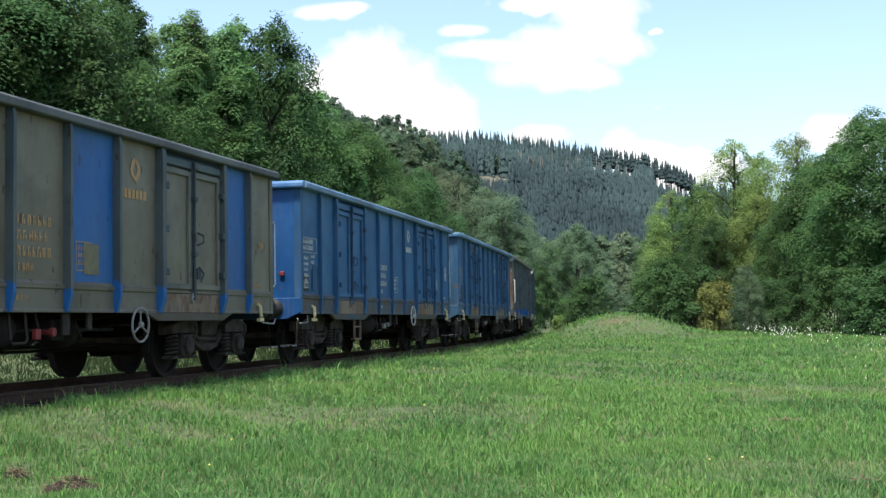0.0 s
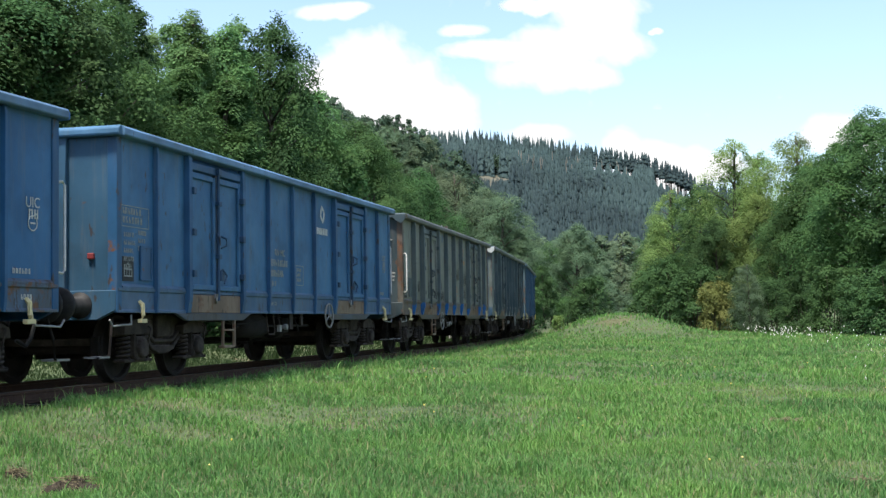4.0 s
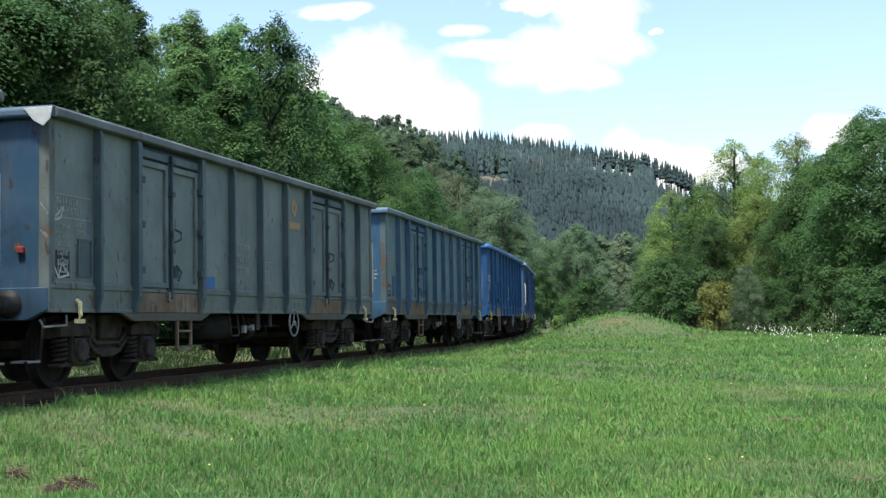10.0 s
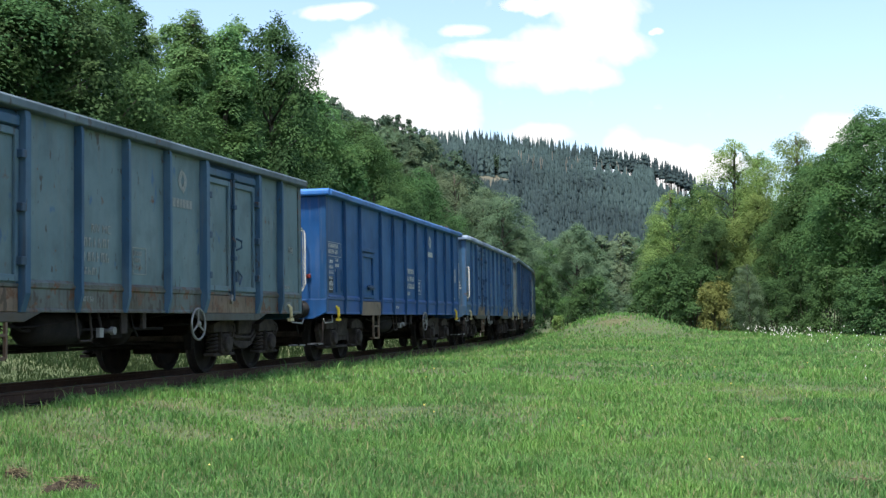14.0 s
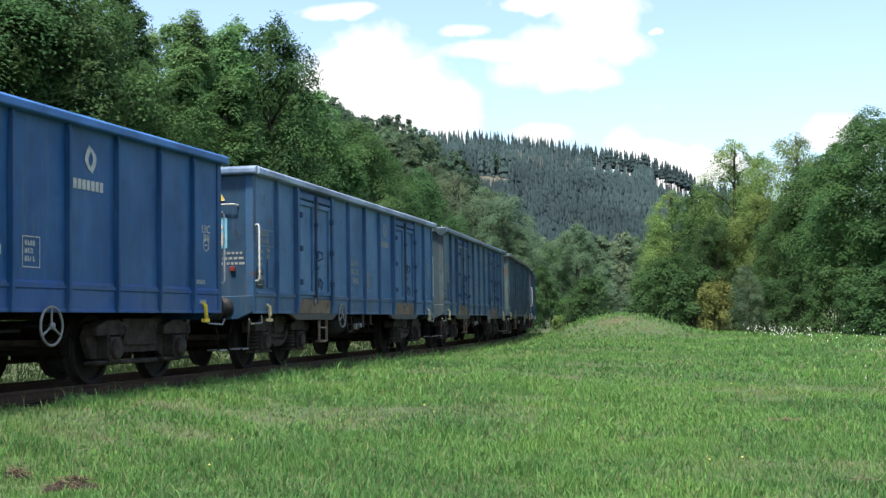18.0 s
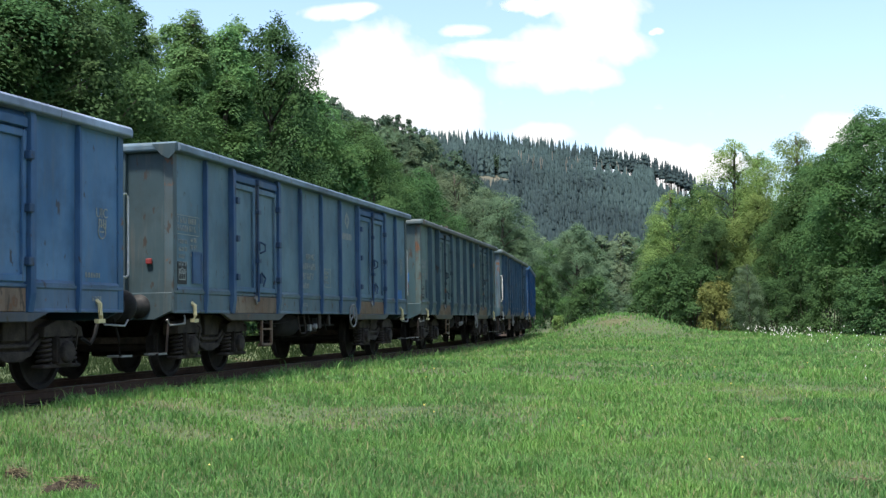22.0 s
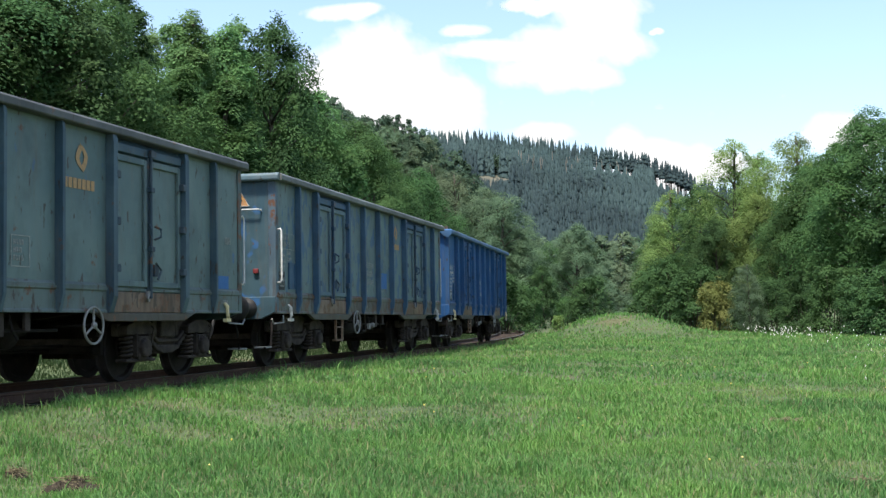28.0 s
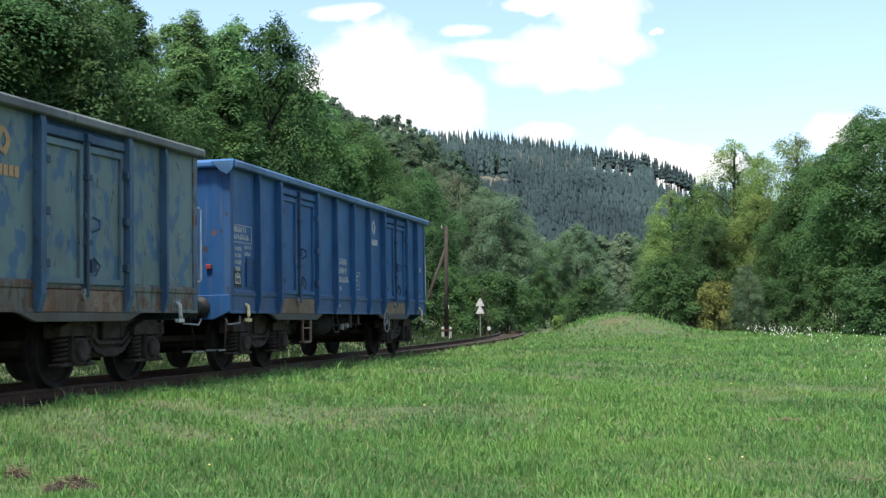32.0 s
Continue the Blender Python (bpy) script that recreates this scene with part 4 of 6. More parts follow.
    for a in (90, 210, 330):
        c, s_ = math.cos(radians(a)), math.sin(radians(a))
        part("spoke", ("hwspoke", yh, zh, a), lambda: Geo().tube([(1.43, yh + 0.03 * c, zh + 0.03 * s_), (1.43, yh + 0.22 * c, zh + 0.22 * s_)], 0.014), GREYBOX, hw)
    part("spindle", ("hwspin", yh, zh), lambda: Geo().tube([(0.9, yh, zh), (1.43, yh, zh)], 0.02), UNDER, hw)
    # foot step below the door
    ys = -2.85
    part("foot_step", ("fstep",), lambda: Geo().box(1.36, 1.4, ys - 0.24, ys - 0.2, 0.42, SILL).box(1.36, 1.4, ys + 0.2, ys + 0.24, 0.42, SILL).box(1.3, 1.4, ys - 0.2, ys + 0.2, 0.4, 0.44).box(1.34, 1.4, ys - 0.2, ys + 0.2, 0.66, 0.69), lo["bracket"], w, "dull steel foot step", 0.004)
    if i in FRONT_GRAB:
        part("grab_rail", ("sgrab",), lambda: Geo().tube([(1.38, -HALF + 0.06, 2.36), (1.44, -HALF + 0.06, 2.38), (1.46, -HALF + 0.06, 2.34), (1.46, -HALF + 0.06, 1.5), (1.44, -HALF + 0.06, 1.46), (1.38, -HALF + 0.06, 1.46)], 0.017, 8), WHITE, w, "pale corner grab rail", 0, True)
        part("end_handrail", ("ehr",), lambda: Geo().tube([(0.35, -HALF, 2.7), (0.37, -HALF - 0.08, 2.71), (1.1, -HALF - 0.08, 2.71), (1.12, -HALF, 2.7)], 0.016, 8), WHITE, w, "pale handrail across the end")
    if kind == "B":
        part("end_handrail", ("eladder",), lambda: Geo().tube([(0.62, -HALF, 2.52), (0.66, -HALF - 0.14, 2.54), (0.98, -HALF - 0.14, 2.52), (1.0, -HALF - 0.14, 2.42), (1.0, -HALF - 0.14, 1.5), (0.94, -HALF - 0.14, 1.38), (0.7, -HALF - 0.14, 1.36), (0.66, -HALF, 1.36)], 0.017)
             .tube([(0.66, -HALF - 0.14, 1.9), (1.0, -HALF - 0.14, 1.9)], 0.014), WHITE, w, "white bent handrail on the end")
    # plate holder and lettering of the side towards the meadow
    part("plate_holder", ("holder",), lambda: Geo().box(1.372, 1.382, -5.78, -5.46, 1.36, 1.82).box(1.382, 1.395, -5.78, -5.755, 1.36, 1.82).box(1.382, 1.395, -5.485, -5.46, 1.36, 1.82).box(1.382, 1.393, -5.755, -5.485, 1.36, 1.385).box(1.382, 1.393, -5.755, -5.485, 1.795, 1.82), lo["post"], w, "waybill holder plate")
    if i in (7, 0, 8, 3):
        yf = -HALF - 0.125
        part("corner_flap", ("flap",), lambda: Geo().prism([(1.12, TOP + 0.1), (1.5, TOP + 0.1), (1.47, TOP - 0.04), (1.38, TOP - 0.12), (1.26, TOP - 0.06)], "y", yf - 0.012, yf), {7: PALELABEL, 0: lo["rim"], 8: lo["end"], 3: lo["end"]}[i], w, "bent torn plate at the top corner", 0.004)
    markings(w, i, kind, lo)
    for yc in (-4.5, 4.5):
        make_bogie(w, yc, kind, turning)
    return w, turning


RIV = (9, 6, 3)


def markings(w, i, kind, lo):
    sx = 1
    X = WALL + 0.0005
    m = lo["marks"]
    fine = []
    fine += [part("number_stencil", ("marksnum", i), lambda: tilt_bars(tilt_bars(tilt_bars(Geo(), 2, -6.25, 2.30, 0.085, 0.03, X, sx, 30 + i, 0.66), 5, -6.22, 1.98, 0.06, 0.045, X, sx, 60 + i, 0.28), 3, -5.82, 2.02, 0.06, 0.045, X, sx, 160 + i, 0.26), m, w, "pale stencilled marks")]
    part("marking_panel", ("mkpanel",), lambda: Geo().box(WALL - 0.004, WALL + 0.0, -6.26, -5.95, 1.34, 1.66), BLACK, w, "dark panel behind stencilled marks")
    fine += [part("panel_stencil", ("mkp2",), lambda: Geo().box(X, X + 0.003, -6.22, -6.0, 1.40, 1.415).box(X, X + 0.003, -6.22, -6.0, 1.49, 1.505).box(X, X + 0.003, -6.22, -6.205, 1.415, 1.49).box(X, X + 0.003, -6.015, -6.0, 1.415, 1.49)
         .box(X, X + 0.003, -6.15, -6.138, 1.415, 1.49).box(X, X + 0.003, -6.08, -6.068, 1.415, 1.49).box(X, X + 0.003, -6.15, -6.07, 1.56, 1.57).box(X, X + 0.003, -6.115, -6.105, 1.57, 1.62), m, w)]
    yb = -0.98 if kind == "A" else 0.1
    fine += [part("stencil_block", ("mkb", kind, i), lambda: tilt_bars(tilt_bars(Geo(), 2 if i in RIV else 3, yb, 1.86 if i in RIV else 2.04, 0.115, 0.065, X, sx, 90 + i, 0.74), 1, yb + 0.02, 1.49, 0.09, 0.02, X, sx, i, 0.3), m, w, "pale stencilled marks")]
    if i in RIV:
        lettering("lettering", "RIV MC", 0.155, m, w, Matrix(((0, 0, 1, X), (1, 0, 0, yb + 0.42), (0, 1, 0, 1.93), (0, 0, 0, 1))), "pale stencilled letters RIV MC")
    fine += [part("grid_mark", ("mkgrid", kind), lambda: frame_lines(tilt_bars(Geo(), 3, 0.3 if kind == "A" else 1.3, 1.75, 0.06, 0.03, X, sx, 5, 0.2), *((0.25, 0.62) if kind == "A" else (1.25, 1.6)), 1.44, 1.8, 0.012, X), m, w)]
    yl = 1.72 if kind == "A" else 2.7
    part("emblem", ("mklogo", kind), lambda: swirl(Geo(), yl, 2.83, 0.14, X), lo["logo"], w, "faded emblem of two crescents")
    fine += [part("emblem_bar", ("mklogob", kind), lambda: word_bars(Geo(), yl - 0.40, 2.44, 0.125, 7, 0.08, X), lo["logo"], w)]
    fine += [part("rear_stencil", ("mkend",), lambda: tilt_bars(tilt_bars(Geo(), 1, 5.85, 2.1, 0.11, 0.04, X, sx, 2, 0.16), 1, 5.55, 1.42, 0.06, 0.02, X, sx, 12, 0.4), m, w)]
    fine += [part("sill_stencil", ("mksill",), lambda: tilt_bars(tilt_bars(Geo(), 1, 5.7, 1.13, 0.06, 0.02, X + 0.006, sx, 3, 0.3), 1, -1.0, 1.13, 0.06, 0.02, X + 0.006, sx, 4, 0.25), m, w)]
    part("number_frame", ("mkfr", i % 3), lambda: frame_lines(Geo(), -6.29, -5.52 + 0.05 * (i % 3), 2.05, 2.33, 0.01, X), m, w, "pale outline round stencilled marks")
    if i in (5, 9, 10, 4, 3):
        side = Matrix(((0, 0, 1, X), (1, 0, 0, 5.93), (0, 1, 0, 2.12), (0, 0, 0, 1)))
        lettering("lettering", "UIC", 0.17, m, w, side, "white letters UIC")
        part("approval_ring", ("mkring",), lambda: Geo().ring((X, 5.93, 1.94), (1, 0, 0), 0.085, 0.008, 20, 4).box(X, X + 0.003, 5.885, 5.975, 1.93, 1.95), m, w)
    rng = random.Random(i)
    if i == 8:
        for k, (y, z, ww, hh, n) in enumerate(((-5.1, 1.62, 0.6, 0.35, 5), (-2.0, 1.75, 0.5, 0.3, 5), (-1.9, 1.45, 0.6, 0.3, 6), (0.15, 2.1, 0.85, 0.4, 7), (1.28, 2.0, 0.9, 0.4, 7), (1.3, 1.55, 0.9, 0.35, 9))):
            fine.append(part("scrawl", ("scr", k), lambda: scrawl(Geo(), rng, y, z, ww, hh, n, X + 0.001), BLACK, w, "dark sprayed scribble"))
        fine.append(part("faded_stencil", ("fst8",), lambda: tilt_bars(Geo(), 2, 0.35, 1.75, 0.16, 0.06, X, 1, 8, 0.4), ORANGE, w))
    if i == 7:
        for k, (y, z, ww, hh, n) in enumerate(((-6.25, 2.1, 0.4, 0.25, 1), (-6.25, 1.85, 0.45, 0.1, 1), (-6.3, 1.45, 0.35, 0.25, 1))):
            fine.append(part("scrawl", ("scr7", k), lambda: scrawl(Geo(), rng, y, z, ww, hh, n, X + 0.001), WHITE, w, "white sprayed stroke"))
        part("blue_patch", ("bp7",), lambda: Geo().box(X, X + 0.003, -2.1, -1.75, 1.3, 1.48), BLUEPAINT, w, "rectangle of fresh blue paint")
    if i == 11:
        part("label_plate", ("lp11",), lambda: Geo().box(X, X + 0.004, 0.42, 0.78, 1.4, 1.78), DUSTYLABEL, w, "faded beige label on the blue panel")
    if i == 10:
        part("label_plate", ("lp10",), lambda: Geo().box(X, X + 0.004, 4.6, 4.86, 1.62, 1.86), PALELABEL, w, "pale square label")
    if i == 1:
        part("blue_patch", ("bp1",), lambda: Geo().box(X, X + 0.003, 0.35, 0.85, 1.5, 1.85), BLUEPAINT, w, "rectangle of fresh blue paint")
    if i in (3, 2):
        part("blue_patch", ("bp2", i), lambda: Geo().box(X + 0.002, X + 0.005, 5.5, 5.95, 1.3, 1.5), BLUEPAINT, w, "rectangle of fresh blue paint")
    ye = -HALF - 0.002
    if i in (4, 1):
        tri = part("warning_sign", ("warn", i), lambda: Geo().prism([(0.62, 2.78), (0.9, 2.78), (0.76, 3.02)], "y", ye - 0.006, ye), YELLOW if i == 4 else ORANGE, w, "yellow triangular high-voltage sign", 0)
        part("warning_border", ("warnb",), lambda: Geo().tube([(0.62, ye - 0.008, 2.78), (0.9, ye - 0.008, 2.78), (0.76, ye - 0.008, 3.02), (0.62, ye - 0.008, 2.78)], 0.008, 4), WHITE, tri)
        part("warning_bolt", ("warnz",), lambda: Geo().prism([(0.77, 2.96), (0.735, 2.88), (0.762, 2.885), (0.745, 2.805), (0.79, 2.895), (0.765, 2.89)], "y", ye - 0.012, ye - 0.006), BLACK, tri)
    if i == 4:
        lab = part("blue_notice", ("notice4",), lambda: Geo().box(0.62, 0.93, ye - 0.006, ye, 2.0, 2.5), BLUELABEL, w, "pale blue notice on the end wall")
        part("notice_disc", ("notice4d",), lambda: Geo().lathe_y([(ye - 0.006, 0.0), (ye - 0.006, 0.13), (ye - 0.012, 0.13), (ye - 0.012, 0.0)], (0.775, 2.15), 20), WHITE, lab)
        part("notice_triangle", ("notice4t",), lambda: Geo().prism([(0.67, 2.32), (0.88, 2.32), (0.775, 2.48)], "y", ye - 0.012, ye - 0.006), WHITE, lab)
    if i in (4, 8, 6):
        rr = random.Random(40 + i)

        def plate_marks():
            g = Geo()
            for r in range(3):
                xx = 0.55 if i in (4, 8) else 0.3
                while xx < 1.15:
                    w_ = rr.uniform(0.04, 0.1)
                    g.box(xx, xx + w_, ye - 0.005, ye, 1.9 - 0.085 * r, 1.94 - 0.085 * r)
                    xx += w_ + 0.025
            return g
        fine.append(part("end_stencil", ("endst", i), plate_marks, m, w, "pale stencilled marks on the end wall"))
    if i == 2:
        part("blue_patch", ("bpe2",), lambda: Geo().box(0.72, 1.08, ye - 0.006, ye, 1.76, 1.98), BLUEPAINT, w, "blue painted rectangle on the end wall")
    for ob in fine:
        ob["kind"] = "stuff"


TRAIN = {}


def build_train():
    for i in range(11, -1, -1):
        TRAIN[i] = make_wagon(i)


build_train()


# ---------------------------------------------------------------- trees
# LEAF, LEAF_LIGHT and LEAF_FRESH have extra blue painted in as a slight haze
LEAF = foliage("broad_leaves", (0.052, 0.113, 0.041), (0.08, 0.16, 0.055), (0.104, 0.184, 0.058))
LEAF_LIGHT = foliage("light_leaves", (0.125, 0.21, 0.065), (0.185, 0.29, 0.09), (0.24, 0.32, 0.10), 3.0)
LEAF_FRESH = foliage("fresh_green_leaves", (0.105, 0.205, 0.078), (0.145, 0.265, 0.10), (0.175, 0.285, 0.10), 4.0)
LEAF_DARK = foliage("dark_leaves", (0.04, 0.088, 0.034), (0.066, 0.136, 0.05), (0.085, 0.162, 0.054), 5.0)
# far foliage from here, yellowing bush aside: distance haze mixed into the colours
LEAF_FAR = foliage("hazed_hillside_leaves", (0.09, 0.148, 0.088), (0.125, 0.188, 0.108), (0.145, 0.205, 0.108), 7.0)
LEAF_GREY = foliage("hazed_grey_willow_leaves", (0.11, 0.157, 0.093), (0.145, 0.20, 0.115), (0.165, 0.21, 0.112), 9.0)
LEAF_YELLOW = foliage("yellowing_leaves", (0.15, 0.19, 0.06), (0.23, 0.27, 0.085), (0.27, 0.265, 0.09), 11.0)
LEAF_RIDGE = foliage("hazed_ridge_leaves", (0.06, 0.105, 0.068), (0.08, 0.135, 0.084), (0.095, 0.145, 0.085), 15.0)
NEEDLES = foliage("hazed_spruce_needles", (0.03, 0.05, 0.055), (0.042, 0.067, 0.069), (0.047, 0.075, 0.07), 13.0, 0.012)


def leaf_cloud(rng, lobes, count, size, up=0.45):
    """Leaf blades gathered in drooping sprays over lobes (x, y, z, radius, squash)."""
    lobes = np.array(lobes)
    wgt = lobes[:, 3] ** 2
    n_spray = max(12, count // (46 if count > 12000 else 24))
    pick = rng.choice(len(lobes), n_spray, p=wgt / wgt.sum())
    d = rng.normal(size=(n_spray, 3))
    d /= np.linalg.norm(d, axis=1)[:, None]
    d[:, 2] = np.where(d[:, 2] < -0.4, -d[:, 2], d[:, 2])
    r = lobes[pick, 3] * rng.uniform(0.6, 1.08, n_spray)
    spray = lobes[pick, :3] + d * r[:, None] * np.stack([np.ones(n_spray), np.ones(n_spray), lobes[pick, 4]], 1)
    which = rng.integers(0, n_spray, count)
    # each spray is a flat fan lying on its lobe, lower at its outer end
    out = d[which] * (1, 1, 0.3)
    spread = (lobes[pick, 3][which] * 0.24 + 0.03)[:, None]
    jit = rng.normal(size=(count, 3))
    face = d[which] * 0.75 + (0, 0, up)
    face /= np.linalg.norm(face, axis=1)[:, None]
    jit -= face * (np.sum(jit * face, 1)[:, None] * 0.75)
    c = spray[which] + jit * spread - (0, 0, 1) * spread * 0.35 * np.sum(jit * out, 1)[:, None].clip(0, 2)
    nrm = face + rng.normal(size=(count, 3)) * 0.17
    nrm /= np.linalg.norm(nrm, axis=1)[:, None]
    t = np.cross(nrm, rng.normal(size=(count, 3)))
    t /= np.linalg.norm(t, axis=1)[:, None] + 1e-9
    b = np.cross(nrm, t)
    sz = size * rng.uniform(0.7, 1.35, count)[:, None]
    v = np.stack([c - t * sz * 0.62, c + b * sz * 1.15 - nrm * sz * 0.15, c + t * sz * 0.62], 1).reshape(-1, 3)
    f = np.arange(count * 3).reshape(-1, 3)
    return v, f


def tree_parts(seed, height, spread, style, count, size):
    """Trunk with limbs, and the crown, standing on the origin."""
    rng = np.random.default_rng(seed)
    g = Geo()
    trunk_r = 0.018 * height + 0.03
    lobes = []
    low = {"round": 0.16, "tall": 0.10, "willow": 0.08, "bush": 0.02}[style]
    lean = rng.uniform(-0.04, 0.04, 2) * height
    stem = [(lean[0] * t * t, lean[1] * t * t, height * 0.93 * t - (0.4 if t == 0 else 0)) for t in np.linspace(0, 1, 7)]
    if style != "bush":
        g.tube(stem, trunk_r, 8, trunk_r * 0.15)
    n_l = {"round": 34, "tall": 30, "willow": 32, "bush": 14}[style]
    for k in range(n_l):
        h = low + (1 - low) * ((k + rng.uniform(0.2, 0.8)) / n_l)
        if style == "round":
            prof = math.sin(math.pi * min(1.0, (h - low) / (1 - low) * 0.86 + 0.14)) ** 0.7
        elif style == "tall":
            prof = (1 - ((h - low) / (1 - low)) ** 1.6) * 0.85 + 0.12
        elif style == "willow":
            prof = 0.9 * math.sin(math.pi * min(1, (h - low) / (1 - low) * 0.8 + 0.2)) ** 0.6
        else:
            prof = 0.9 * (1 - 0.55 * h)
        a = k * 2.4 + rng.uniform(-0.5, 0.5)
        rr = spread * prof * (rng.uniform(0.3, 1.0) ** 0.6 * 0.82)
        x, y, z = rr * math.cos(a) + lean[0] * h, rr * math.sin(a) + lean[1] * h, h * height * 0.92
        lob = spread * rng.uniform(0.24, 0.42) * (0.55 + 0.45 * prof)
        lobes.append((x, y, z, lob, 0.75 if style == "round" else 1.0))
        if style != "bush" and rr > 0.2:
            z0 = max(0.12 * height, z - rr * rng.uniform(0.5, 0.9))
            g.tube([(lean[0] * h * 0.7, lean[1] * h * 0.7, z0), (x * 0.5, y * 0.5, (z0 + z) / 2 + 0.1), (x, y, z)], trunk_r * 0.32, 5, 0.012)
        elif style == "bush":
            g.tube([(0.1 * math.cos(a), 0.1 * math.sin(a), -0.2), (x * 0.6, y * 0.6, z * 0.6), (x, y, z)], 0.03, 5, 0.01)
    # stray sprigs past the outline
    for k in range(14):
        a, h = rng.uniform(0, 6.28), rng.uniform(0.35, 0.95)
        rr = spread * rng.uniform(0.5, 0.85) * (1.08 - 0.9 * h)
        lobes.append((rr * math.cos(a) + lean[0], rr * math.sin(a) + lean[1], h * height * rng.uniform(0.93, 1.0), spread * 0.16, 1.5))
    v, f = leaf_cloud(rng, lobes, count, size)
    return g.mesh("trunk", 0, True), quick_mesh("crown", v, f, 3)


TREE_KINDS = {}


def tree_kind(key, seed, height, spread, style, count, size):
    tm, cm = tree_parts(seed, height, spread, style, count, size)
    TREE_KINDS[key] = ((tm, cm), float(np.quantile([v.co.z for v in cm.vertices], 0.997)))


tree_kind("round1", 1, 10.0, 3.4, "round", 58000, 0.068)
tree_kind("round2", 2, 10.0, 3.0, "round", 58000, 0.068)
tree_kind("tall1", 3, 10.0, 2.3, "tall", 46000, 0.062)
tree_kind("tall2", 4, 10.0, 2.1, "tall", 46000, 0.062)
tree_kind("willow1", 5, 10.0, 3.0, "willow", 42000, 0.062)
tree_kind("bush1", 6, 3.0, 1.7, "bush", 11000, 0.064)
tree_kind("bush2", 7, 3.0, 2.0, "bush", 10000, 0.066)
tree_kind("mid1", 8, 10.0, 3.2, "round", 5600, 0.22)
tree_kind("mid2", 9, 10.0, 2.4, "tall", 5000, 0.18)
tree_kind("mid3", 10, 10.0, 3.0, "willow", 5600, 0.18)
SCALE_F = 2223.6
HORIZON = 581.7


def view_xy(px, depth):
    return (px - 784) / SCALE_F * depth, depth


def plant(key, px, depth, top, mat, turn, name, label, group, widen=1.0):
    """A tree or bush by its direction, distance and the apparent height of its top."""
    (tm, cm), h0 = TREE_KINDS[key]
    x, y = view_xy(px, depth)
    z = gz(x, y)
    want = EYE.z + (HORIZON - 0.0147 * (px - 784) - top) / SCALE_F * depth - z
    k = max(0.3, want / h0)
    t = new(name)
    t.matrix_basis = pose(x, y, z - 0.05, 0, 0, turn) @ Matrix.Diagonal((k * widen, k * widen, k, 1))
    tagged(t, label, "tree" if name == "tree" else "bush", group)
    lone("trunk", tm, BARK, t, "")
    lone("crown", cm, mat, t, "")
    return t


